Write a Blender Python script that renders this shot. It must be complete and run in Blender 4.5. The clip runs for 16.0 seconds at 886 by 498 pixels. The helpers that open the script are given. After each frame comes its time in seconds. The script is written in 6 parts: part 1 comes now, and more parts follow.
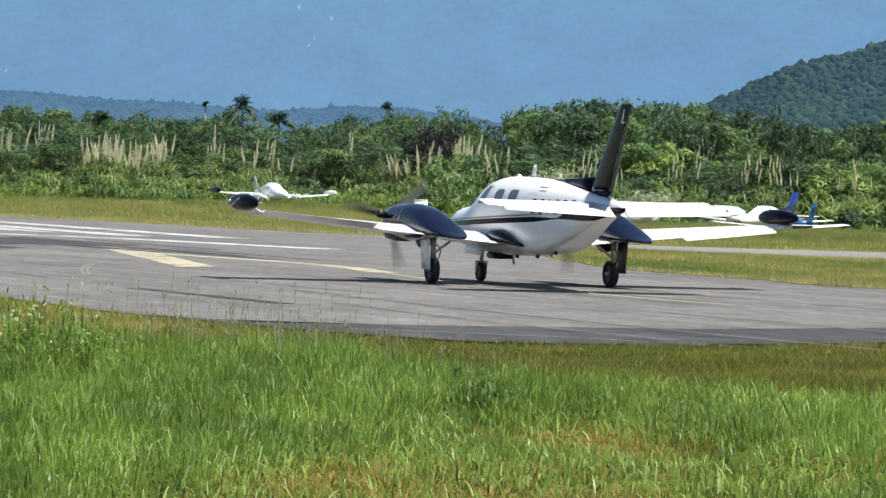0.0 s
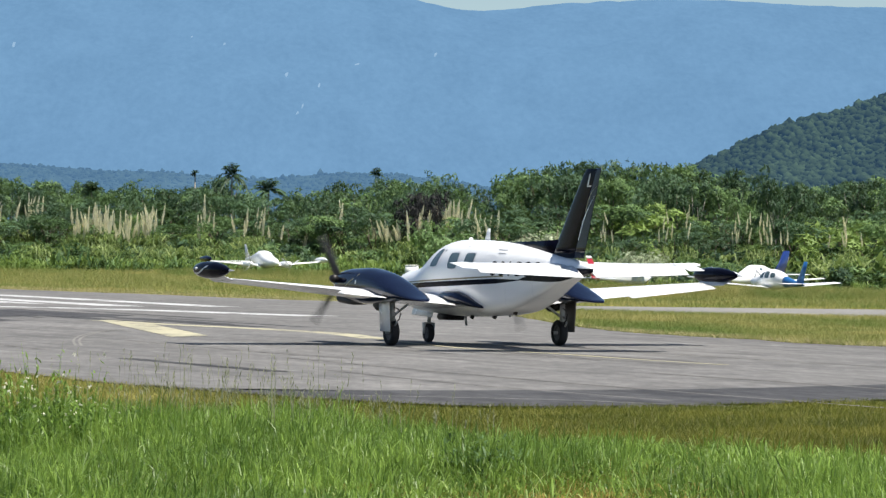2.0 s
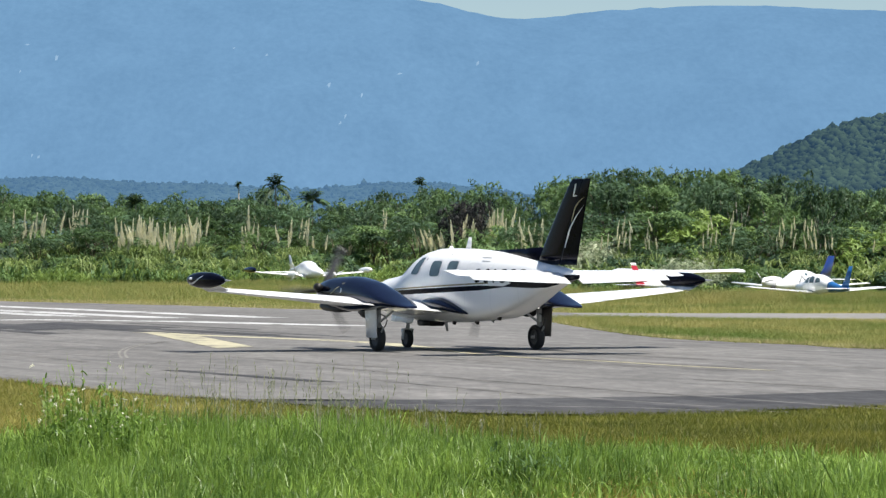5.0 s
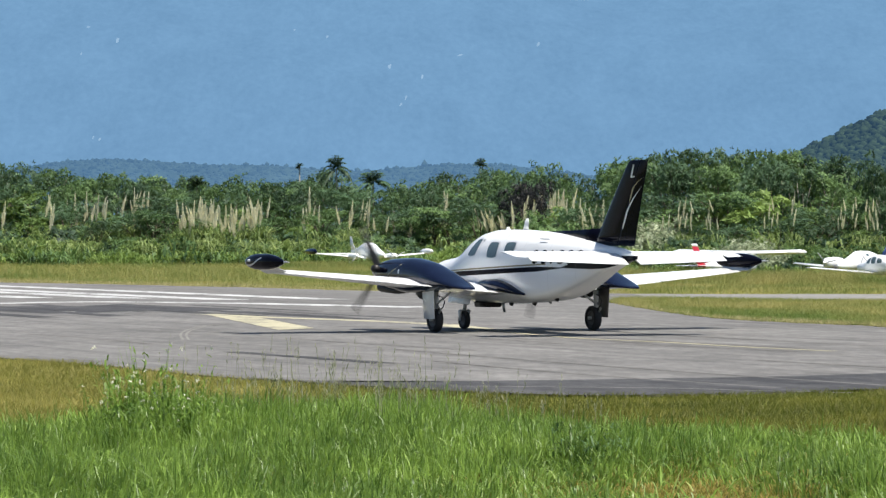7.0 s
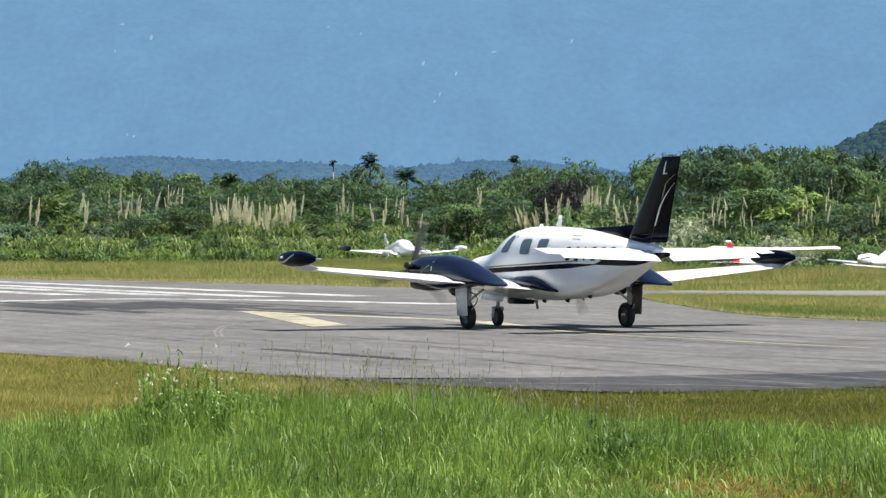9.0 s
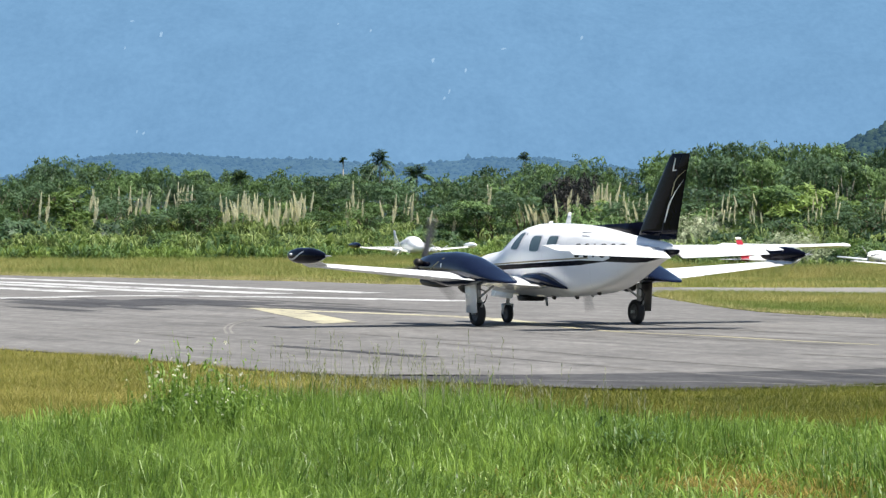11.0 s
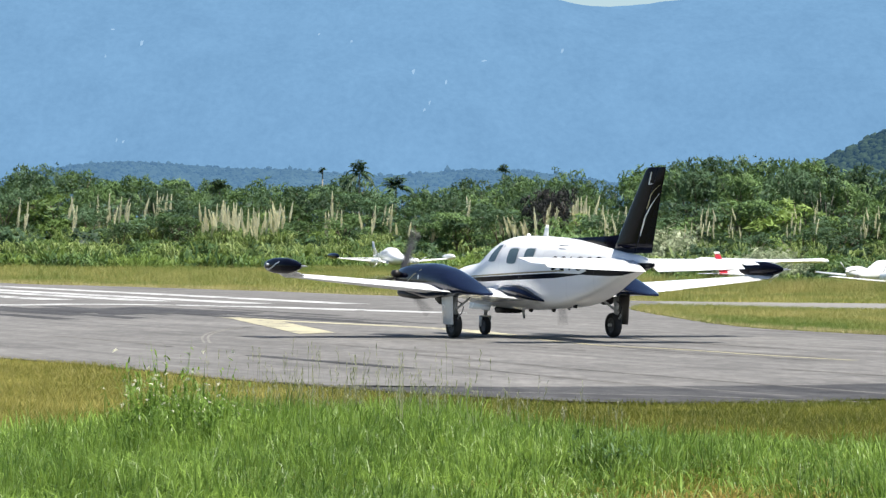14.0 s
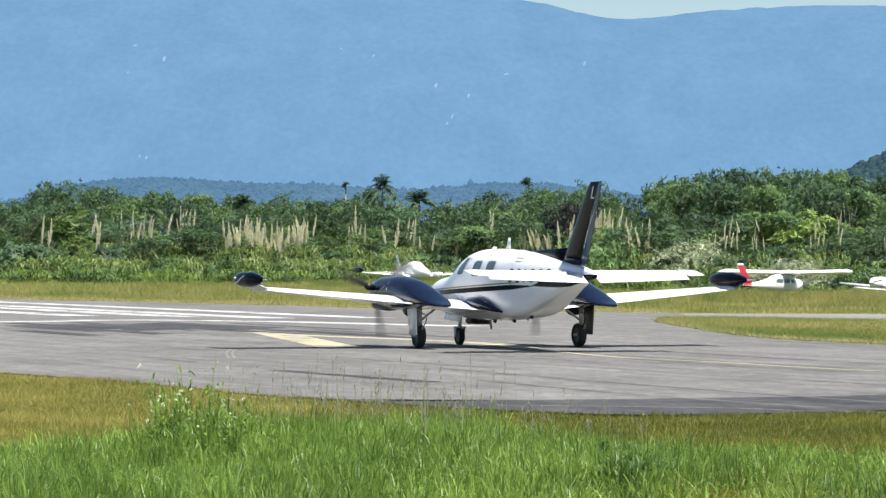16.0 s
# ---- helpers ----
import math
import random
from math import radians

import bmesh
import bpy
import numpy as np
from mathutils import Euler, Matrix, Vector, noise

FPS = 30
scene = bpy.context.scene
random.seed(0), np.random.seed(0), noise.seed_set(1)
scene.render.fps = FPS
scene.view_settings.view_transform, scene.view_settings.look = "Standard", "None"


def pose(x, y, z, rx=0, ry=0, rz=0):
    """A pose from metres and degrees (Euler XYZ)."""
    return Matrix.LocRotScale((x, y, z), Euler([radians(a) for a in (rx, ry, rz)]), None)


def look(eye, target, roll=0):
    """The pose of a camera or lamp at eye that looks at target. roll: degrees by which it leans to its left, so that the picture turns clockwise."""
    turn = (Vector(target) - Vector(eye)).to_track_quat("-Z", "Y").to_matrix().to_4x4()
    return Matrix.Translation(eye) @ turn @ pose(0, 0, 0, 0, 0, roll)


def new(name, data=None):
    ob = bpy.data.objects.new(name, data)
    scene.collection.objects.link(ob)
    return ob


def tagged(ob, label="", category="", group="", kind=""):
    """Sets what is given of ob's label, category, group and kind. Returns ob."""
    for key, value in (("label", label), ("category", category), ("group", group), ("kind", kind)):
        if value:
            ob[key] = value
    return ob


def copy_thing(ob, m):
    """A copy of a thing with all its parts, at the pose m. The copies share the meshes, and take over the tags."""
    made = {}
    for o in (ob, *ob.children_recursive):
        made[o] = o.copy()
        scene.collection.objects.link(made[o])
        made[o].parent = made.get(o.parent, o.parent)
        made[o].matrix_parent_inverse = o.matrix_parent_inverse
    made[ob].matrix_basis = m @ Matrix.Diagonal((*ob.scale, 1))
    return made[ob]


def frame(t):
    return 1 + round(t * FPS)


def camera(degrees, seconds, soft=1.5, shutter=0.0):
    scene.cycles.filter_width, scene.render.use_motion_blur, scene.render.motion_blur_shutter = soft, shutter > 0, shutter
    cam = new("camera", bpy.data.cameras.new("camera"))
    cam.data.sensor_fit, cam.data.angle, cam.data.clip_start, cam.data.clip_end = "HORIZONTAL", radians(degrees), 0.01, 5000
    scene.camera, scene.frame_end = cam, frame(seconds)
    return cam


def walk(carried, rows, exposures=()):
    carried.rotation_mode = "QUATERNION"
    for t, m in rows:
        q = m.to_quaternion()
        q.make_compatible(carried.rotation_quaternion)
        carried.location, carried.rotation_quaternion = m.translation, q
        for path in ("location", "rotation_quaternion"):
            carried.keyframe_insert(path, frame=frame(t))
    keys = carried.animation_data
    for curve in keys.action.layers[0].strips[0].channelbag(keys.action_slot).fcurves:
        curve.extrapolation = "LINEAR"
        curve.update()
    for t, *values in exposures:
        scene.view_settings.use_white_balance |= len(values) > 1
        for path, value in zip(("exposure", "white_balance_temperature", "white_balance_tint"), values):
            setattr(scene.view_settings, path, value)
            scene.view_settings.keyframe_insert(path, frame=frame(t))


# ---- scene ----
# ---------------------------------------------------------------- camera
EYE = (0.0, 0.0, 2.15)
cam = camera(13.345, 16.0, soft=1.35, shutter=0.2)


def aim(pitch, yaw, roll):
    """A camera pose from degrees up, to the left, and leaning to its left."""
    return Matrix.Translation(EYE) @ pose(0, 0, 0, 90 + pitch, 0, yaw) @ pose(0, 0, 0, 0, 0, roll)


CAMERA_ROWS = [(0, -0.9421, -1.9984, 1.773), (0.5, -0.6841, -2.1812, 0.962), (1, -0.4016, -2.1786, 0.869), (1.5, -0.1433, -2.1681, 0.821), (2, 0.0412, -2.1109, 0.751), (2.5, 0.1977, -2.1100, 0.757), (3, 0.2892, -2.1534, 0.873), (3.5, 0.3001, -2.1373, 0.597), (6, -0.0003, -0.9617, 0.063), (6.5, -0.0812, -0.7330, 0.072), (7, -0.1150, -0.5195, 0.016), (7.5, -0.1293, -0.3273, 0.031), (8, -0.1496, -0.1641, -0.070), (8.5, -0.1626, -0.0528, -0.038), (9, -0.1625, -0.0080, -0.030), (9.5, -0.1664, 0.0198, -0.142), (10, -0.2104, 0.0708, -0.194), (12.5, -0.1953, 0.1485, 0.409), (13, -0.1588, 0.0222, 0.420), (13.5, -0.0995, -0.0855, 0.360), (14, -0.0336, -0.1834, 0.542), (14.5, 0.0211, -0.1916, 0.365), (15, 0.0741, -0.1223, 0.292), (15.5, 0.1241, -0.0254, 0.253), (16, 0.1700, 0.1753, 0.141)]
walk(cam, [(t, aim(p, y, r)) for t, p, y, r in CAMERA_ROWS], [(0, 0.70), (9.3, 0.71), (10.0, 0.78), (10.4, 0.82), (12.4, 0.92), (16.0, 0.92)])

# ---------------------------------------------------------------- light
SUN_TO = Vector((0.36, -0.34, 1.0)).normalized()      # towards the sun: high, to the right and a little behind the eye
sun = bpy.data.lights.new("sun", "SUN")
sun.energy, sun.angle, sun.color = 5.0, radians(0.55), (1.0, 0.955, 0.88)
sun_ob = new("sun", sun)
sun_ob.matrix_world = look((0, 0, 60), tuple(Vector((0, 0, 60)) - SUN_TO))

world = bpy.data.worlds.new("world")
scene.world = world
world.use_nodes = True
wn = world.node_tree
wn.nodes.clear()
sky = wn.nodes.new("ShaderNodeTexSky")
sky.sky_type, sky.sun_disc = "NISHITA", False
sky.sun_elevation = math.asin(SUN_TO.z)
sky.sun_rotation = math.atan2(SUN_TO.x, SUN_TO.y)
sky.air_density, sky.dust_density, sky.ozone_density, sky.altitude = 1.0, 0.25, 4.0, 300
bg = wn.nodes.new("ShaderNodeBackground")
bg.inputs["Strength"].default_value = 0.062
wout = wn.nodes.new("ShaderNodeOutputWorld")
wn.links.new(sky.outputs[0], bg.inputs[0])
wn.links.new(bg.outputs[0], wout.inputs[0])


# ---------------------------------------------------------------- materials
class Nodes:
    """A small builder for node materials."""

    def __init__(self, name):
        self.m = bpy.data.materials.new(name)
        self.m.use_nodes = True
        self.t = self.m.node_tree
        self.t.nodes.clear()
        self.out = self.t.nodes.new("ShaderNodeOutputMaterial")

    def node(self, kind, **values):
        n = self.t.nodes.new(kind)
        for k, v in values.items():
            if k in n.inputs:
                self.put(n, k, v)
        return n

    def put(self, n, socket, v):
        s = n.inputs[socket]
        if isinstance(v, bpy.types.NodeSocket):
            self.t.links.new(v, s)
        else:
            s.default_value = (*v, 1.0) if isinstance(v, tuple) and len(v) == 3 and s.type == "RGBA" else v

    def math(self, op, a, b=None, c=None, clamp=False):
        n = self.t.nodes.new("ShaderNodeMath")
        n.operation, n.use_clamp = op, clamp
        for i, v in enumerate((a, b, c)):
            if v is not None:
                self.put(n, i, v)
        return n.outputs[0]

    def coords(self, scale=(1, 1, 1), which="Object"):
        tc = self.t.nodes.new("ShaderNodeTexCoord")
        mp = self.t.nodes.new("ShaderNodeMapping")
        mp.inputs["Scale"].default_value = scale
        self.t.links.new(tc.outputs[which], mp.inputs[0])
        return mp.outputs[0]

    def along(self, turn, stretch):
        """Object coordinates turned about z, then stretched along the turned axes."""
        tc = self.t.nodes.new("ShaderNodeTexCoord")
        a, b = self.t.nodes.new("ShaderNodeMapping"), self.t.nodes.new("ShaderNodeMapping")
        a.inputs["Rotation"].default_value = (0, 0, radians(turn))
        b.inputs["Scale"].default_value = stretch
        self.t.links.new(tc.outputs["Object"], a.inputs[0])
        self.t.links.new(a.outputs[0], b.inputs[0])
        return b.outputs[0]

    def noise(self, scale, detail=4.0, rough=0.55, at=None, stretch=(1, 1, 1)):
        n = self.node("ShaderNodeTexNoise", Scale=scale, Detail=detail, Roughness=rough)
        self.t.links.new(at or self.coords(stretch), n.inputs["Vector"])
        return n.outputs["Fac"]

    def ramp(self, fac, *stops):
        n = self.t.nodes.new("ShaderNodeValToRGB")
        while len(n.color_ramp.elements) < len(stops):
            n.color_ramp.elements.new(0.5)
        for e, (p, c) in zip(n.color_ramp.elements, stops):
            e.position, e.color = p, (*c, 1.0) if len(c) == 3 else c
        self.put(n, "Fac", fac)
        return n.outputs["Color"]

    def mix(self, fac, a, b, blend="MIX"):
        n = self.t.nodes.new("ShaderNodeMix")
        n.data_type, n.blend_type = "RGBA", blend
        self.put(n, 0, fac)
        self.put(n, 6, a)
        self.put(n, 7, b)
        return n.outputs[2]

    def bump(self, height, strength=0.3, distance=0.02):
        return self.node("ShaderNodeBump", Height=height, Strength=strength, Distance=distance).outputs[0]

    def principled(self, color, rough=0.5, metal=0.0, normal=None, **more):
        p = self.node("ShaderNodeBsdfPrincipled")
        self.put(p, "Base Color", color)
        self.put(p, "Roughness", rough)
        self.put(p, "Metallic", metal)
        if normal is not None:
            self.put(p, "Normal", normal)
        for k, v in more.items():
            self.put(p, k.replace("_", " "), v)
        return p.outputs[0]

    def done(self, shader):
        self.t.links.new(shader, self.out.inputs["Surface"])
        return self.m


def c3(v, k=1.0):
    return tuple(min(1.0, x * k) for x in v)


def plain(name, color, rough=0.5, metal=0.0, grain=6.0, vary=0.12, bumpy=0.0, **more):
    """A surface of one colour with two scales of dirt and wear."""
    n = Nodes(name)
    big, small = n.noise(grain * 0.2, 3), n.noise(grain * 2.5, 5)
    both = n.math("ADD", n.math("MULTIPLY", big, 0.6), n.math("MULTIPLY", small, 0.4))
    col = n.ramp(both, (0.3, c3(color, 1 - vary)), (0.7, c3(color, 1 + vary)))
    rgh = n.math("ADD", rough - 0.06, n.math("MULTIPLY", small, 0.12))
    nor = n.bump(small, bumpy, 0.01) if bumpy else None
    return n.done(n.principled(col, rgh, metal, nor, **more))


WHITE_PAINT = plain("white_paint", (0.87, 0.875, 0.88), 0.26, grain=3.0, vary=0.05, Coat_Weight=0.3)
NAVY_PAINT = plain("navy_paint", (0.005, 0.008, 0.022), 0.08, grain=3.0, vary=0.25, Specular_IOR_Level=0.24)
BLACK_PAINT = plain("black_paint", (0.0025, 0.003, 0.008), 0.06, grain=2.0, vary=0.25, Specular_IOR_Level=0.04)
SILVER_PAINT = plain("silver_paint", (0.62, 0.63, 0.64), 0.35, 0.4)
GOLD_PAINT = plain("gold_paint", (0.30, 0.26, 0.15), 0.4, 0.3)
RED_PAINT = plain("red_paint", (0.33, 0.016, 0.028), 0.35)
BLUE_PAINT = plain("blue_paint", (0.010, 0.028, 0.13), 0.3)
TEAL_PAINT = plain("teal_blue_paint", (0.02, 0.12, 0.32), 0.35)
GREY_METAL = plain("grey_metal", (0.36, 0.37, 0.38), 0.42, 0.6)
STEEL = plain("steel", (0.42, 0.42, 0.42), 0.38, 0.85)
RIM_METAL = plain("dull_rim", (0.10, 0.10, 0.105), 0.5, 0.5)
BARE_METAL = plain("gear_leg_paint", (0.42, 0.43, 0.43), 0.45, 0.2)
DARK_METAL = plain("dark_metal", (0.035, 0.033, 0.032), 0.5, 0.6)
RUBBER = plain("tyre_rubber", (0.022, 0.022, 0.023), 0.8, grain=12, vary=0.3, bumpy=0.3)
BLADE = plain("propeller_blade", (0.05, 0.05, 0.052), 0.45)
GLASS_DARK = plain("tinted_glazing", (0.085, 0.125, 0.138), 0.08, grain=2, vary=0.2, Specular_IOR_Level=0.4)
# pale silver panes: glare on the parked twin's windows, painted as colour
GLARE_PANE = plain("window_glare", (0.55, 0.56, 0.57), 0.4, 0.2)
# grey-brown that stands for the shade on the right gear door
DOOR_SHADED = plain("gear_door_shaded", (0.16, 0.145, 0.13), 0.6, 0.2)


def fuselage_paint():
    """White paint with a rising black cheatline, a gold pinstripe above it and light belly dirt."""
    n = Nodes("fuselage_paint")
    tc = n.t.nodes.new("ShaderNodeTexCoord")
    sp = n.t.nodes.new("ShaderNodeSeparateXYZ")
    n.t.links.new(tc.outputs["Object"], sp.inputs[0])
    x, z = sp.outputs["X"], sp.outputs["Z"]
    # the line's height and width along the body
    mid = n.math("ADD", 1.405, n.math("MULTIPLY", x, -0.035))
    mid = n.math("SUBTRACT", mid, n.math("MULTIPLY", n.math("MAXIMUM", n.math("SUBTRACT", -4.8, x), 0.0), -0.14))
    off = n.math("SUBTRACT", z, mid)
    # a slim band that ends behind the wing, and a wedge that widens to the tail
    half = n.math("MINIMUM", 0.058, n.math("MULTIPLY", n.math("ADD", x, 3.4), 0.05))
    slim = n.math("LESS_THAN", n.math("ABSOLUTE", off), half)
    wide = n.math("MINIMUM", 0.26, n.math("MULTIPLY", n.math("SUBTRACT", -3.15, x), 0.22))
    wide = n.math("MULTIPLY", wide, n.math("LESS_THAN", z, 1.80))
    wedge = n.math("MULTIPLY", n.math("LESS_THAN", off, wide), n.math("GREATER_THAN", off, n.math("MULTIPLY", wide, -0.24)))
    band = n.math("MAXIMUM", slim, wedge)
    pin_mid = n.math("ADD", 1.500, n.math("MULTIPLY", x, -0.038))
    pin = n.math("LESS_THAN", n.math("ABSOLUTE", n.math("SUBTRACT", z, pin_mid)), 0.018)
    pin = n.math("MULTIPLY", pin, n.math("GREATER_THAN", x, -2.6))
    dirt = n.noise(1.6, 5, 0.6, stretch=(0.4, 1, 1.5))
    fine = n.noise(14, 4)
    white = n.ramp(dirt, (0.3, (0.83, 0.84, 0.845)), (0.7, (0.875, 0.88, 0.885)))
    white = n.mix(n.math("MULTIPLY", fine, 0.04), white, (0.6, 0.6, 0.58))
    col = n.mix(pin, n.mix(band, white, (0.006, 0.007, 0.012)), (0.26, 0.23, 0.14))
    # rows of panel joints
    seam = n.math("LESS_THAN", n.math("ABSOLUTE", n.math("SUBTRACT", n.math("FRACT", n.math("MULTIPLY", x, 0.93)), 0.5)), 0.006)
    col = n.mix(n.math("MULTIPLY", seam, 0.18), col, (0.3, 0.3, 0.3))
    return n.done(n.principled(col, 0.2, Specular_IOR_Level=n.math("MULTIPLY_ADD", band, -0.42, 0.5)))


FUSELAGE_PAINT = fuselage_paint()


def leaf_material(name, dark, light, per_thing=0.25, through_it=(0.26, 0.37, 0.07), patches=0.0, thin=0.42, spot_scale=0.6, patch_scale=0.05, single=0.5, sheen=(0.55, 0.3)):
    """Leaves: colour from leaf to leaf and from plant to plant, some light passing through."""
    n = Nodes(name)
    geo = n.t.nodes.new("ShaderNodeNewGeometry")
    info = n.t.nodes.new("ShaderNodeObjectInfo")
    # from leaf to leaf, from bough to bough, from plant to plant
    leafy = single * (1 - per_thing)
    spot = n.ramp(n.noise(spot_scale, 3), (0.30, (0, 0, 0)), (0.70, (1, 1, 1)))
    r = n.math("ADD", n.math("MULTIPLY", geo.outputs["Random Per Island"], leafy), n.math("MULTIPLY", info.outputs["Random"], per_thing))
    r = n.math("ADD", r, n.math("MULTIPLY", spot, 1 - per_thing - leafy))
    if patches:
        wide = n.ramp(n.noise(patch_scale, 5, 0.6, stretch=(1.0, 0.45, 1)), (0.36, (0, 0, 0)), (0.64, (1, 1, 1)))
        r = n.math("ADD", n.math("MULTIPLY", r, 1 - patches), n.math("MULTIPLY", wide, patches))
    col = n.ramp(r, (0.15, dark), (0.55, tuple((a + b) / 2 for a, b in zip(dark, light))), (0.85, light))
    p = n.principled(col, sheen[0], Specular_IOR_Level=sheen[1])
    t = n.node("ShaderNodeBsdfTranslucent")
    n.put(t, "Color", n.mix(0.35, col, through_it))
    m = n.node("ShaderNodeMixShader", Fac=thin)
    n.t.links.new(p, m.inputs[1])
    n.t.links.new(t.outputs[0], m.inputs[2])
    return n.done(m.outputs[0])


LEAF_A = leaf_material("leaf_mid_green", (0.020, 0.056, 0.018), (0.198, 0.312, 0.112), 0.45, thin=0.30)
LEAF_B = leaf_material("leaf_dark_green", (0.011, 0.032, 0.017), (0.108, 0.190, 0.092), 0.45, thin=0.26)
LEAF_C = leaf_material("leaf_yellow_green", (0.045, 0.098, 0.024), (0.270, 0.375, 0.105), 0.45, thin=0.32)
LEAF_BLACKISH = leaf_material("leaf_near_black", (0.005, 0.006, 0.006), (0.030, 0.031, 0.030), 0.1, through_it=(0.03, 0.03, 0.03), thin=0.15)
LEAF_PALE = leaf_material("leaf_pale_flowering", (0.13, 0.19, 0.08), (0.60, 0.64, 0.46), 0.15, through_it=(0.5, 0.52, 0.36), spot_scale=0.9)
LEAF_D = leaf_material("fern_yellow_green", (0.075, 0.140, 0.030), (0.300, 0.390, 0.115), 0.35)
CANE = leaf_material("cane_leaf", (0.045, 0.095, 0.022), (0.330, 0.400, 0.155), 0.25, single=0.8)
PLUME = leaf_material("grass_plume", (0.74, 0.71, 0.52), (0.94, 0.92, 0.74), 0.4, through_it=(0.9, 0.84, 0.66), thin=0.5)
GRASS_TALL = leaf_material("tall_grass", (0.052, 0.114, 0.014), (0.308, 0.450, 0.084), 0.0, patches=0.38, spot_scale=3.0, patch_scale=1.1, thin=0.45, sheen=(0.42, 0.45))
GRASS_MOWN = leaf_material("mown_grass", (0.170, 0.155, 0.034), (0.425, 0.362, 0.105), 0.0, patches=0.4, patch_scale=0.5)
GRASS_DRY = leaf_material("dry_grass_blade", (0.150, 0.115, 0.022), (0.400, 0.310, 0.085), 0.0)
# pale green that paints the sheen of glinting blades
GRASS_GLINT = leaf_material("glint_grass_blade", (0.15, 0.24, 0.05), (0.40, 0.50, 0.16), 0.0, single=0.8, sheen=(0.45, 0.45))
GRASS_OLIVE = leaf_material("olive_grass", (0.050, 0.062, 0.010), (0.225, 0.205, 0.036), 0.0, patches=0.45, patch_scale=0.45)
GRASS_FAR = leaf_material("field_grass", (0.108, 0.172, 0.034), (0.470, 0.385, 0.150), 0.0, patches=0.6, patch_scale=0.16)
GRASS_STRAW = leaf_material("straw_grass", (0.30, 0.25, 0.11), (0.60, 0.52, 0.28), 0.0)
SEED = leaf_material("seed_heads", (0.15, 0.16, 0.09), (0.36, 0.35, 0.25))
PETAL = leaf_material("small_pale_flowers", (0.62, 0.60, 0.46), (0.84, 0.82, 0.68), through_it=(0.6, 0.6, 0.5))
BARK = plain("bark", (0.11, 0.085, 0.06), 0.9, grain=8, vary=0.35, bumpy=0.6)
PALE_BARK = plain("pale_bark", (0.26, 0.24, 0.20), 0.9, grain=8, vary=0.3, bumpy=0.6)


def ground_material():
    n = Nodes("grassy_ground")
    big, mid, fine = n.noise(0.035, 4), n.noise(0.3, 5), n.noise(6.0, 6, 0.7)
    r = n.math("ADD", n.math("MULTIPLY", big, 0.45), n.math("ADD", n.math("MULTIPLY", mid, 0.3), n.math("MULTIPLY", fine, 0.25)))
    col = n.ramp(r, (0.32, (0.060, 0.090, 0.014)), (0.5, (0.130, 0.140, 0.026)), (0.66, (0.20, 0.17, 0.045)))
    return n.done(n.principled(col, 0.95, normal=n.bump(fine, 0.8, 0.08), Specular_IOR_Level=0.1))


def asphalt(name, dark, light, streaks=1.0):
    """Worn asphalt: aggregate, patches and long streaks along the traffic."""
    n = Nodes(name)
    at = n.coords()
    fine = n.noise(38, 4, 0.7, at)
    mid = n.noise(1.1, 5, 0.6, at)
    patch = n.noise(0.13, 5, 0.6, at)
    # tyre tracks and wear run along the runway
    streak = n.noise(0.9, 6, 0.68, n.along(-22.0, (1.0, 0.035, 1)))
    thin = n.noise(2.8, 4, 0.7, n.along(-20.0, (1.0, 0.03, 1)))
    pale = n.noise(1.3, 5, 0.7, n.along(-24.0, (1.0, 0.06, 1)))
    speck = n.noise(5.0, 4, 0.7, stretch=(1, 0.16, 1))
    blot = n.noise(0.42, 6, 0.72, stretch=(1.0, 0.4, 1))
    grit = n.noise(2.2, 5, 0.75, stretch=(1, 0.3, 1))
    r = n.math("ADD", n.math("MULTIPLY", fine, 0.18), n.math("ADD", n.math("MULTIPLY", mid, 0.36), n.math("MULTIPLY", patch, 0.46)))
    col = n.ramp(r, (0.34, dark), (0.62, light))
    col = n.mix(n.math("MULTIPLY", n.ramp(streak, (0.46, (0, 0, 0)), (0.66, (1, 1, 1))), 0.44 * streaks), col, c3(dark, 0.60))
    col = n.mix(n.math("MULTIPLY", n.ramp(thin, (0.50, (0, 0, 0)), (0.66, (1, 1, 1))), 0.28 * streaks), col, c3(dark, 0.66))
    col = n.mix(n.math("MULTIPLY", n.ramp(pale, (0.52, (0, 0, 0)), (0.66, (1, 1, 1))), 0.5 * streaks), col, c3(light, 1.22))
    col = n.mix(n.math("MULTIPLY", n.ramp(speck, (0.42, (0, 0, 0)), (0.62, (1, 1, 1))), 0.34), col, c3(dark, 0.85))
    col = n.mix(n.math("MULTIPLY", n.ramp(blot, (0.47, (0, 0, 0)), (0.60, (1, 1, 1))), 0.28), col, c3(dark, 0.82))
    col = n.mix(n.math("MULTIPLY", n.ramp(grit, (0.50, (0, 0, 0)), (0.62, (1, 1, 1))), 0.29), col, c3(light, 1.18))
    return n.done(n.principled(col, n.math("ADD", 0.72, n.math("MULTIPLY", fine, 0.2)), normal=n.bump(fine, 0.35, 0.006), Specular_IOR_Level=0.25))


GROUND = ground_material()
ASPHALT = asphalt("worn_grey_asphalt", (0.096, 0.093, 0.088), (0.206, 0.199, 0.188))
ASPHALT_DARK = asphalt("dark_edge_asphalt", (0.022, 0.022, 0.024), (0.098, 0.096, 0.096), 1.0)
ASPHALT_PALE = asphalt("pale_taxiway_asphalt", (0.16, 0.155, 0.14), (0.26, 0.25, 0.23), 0.5)
SCUFF = asphalt("scuffed_asphalt", (0.084, 0.080, 0.075), (0.172, 0.164, 0.152), 1.3)


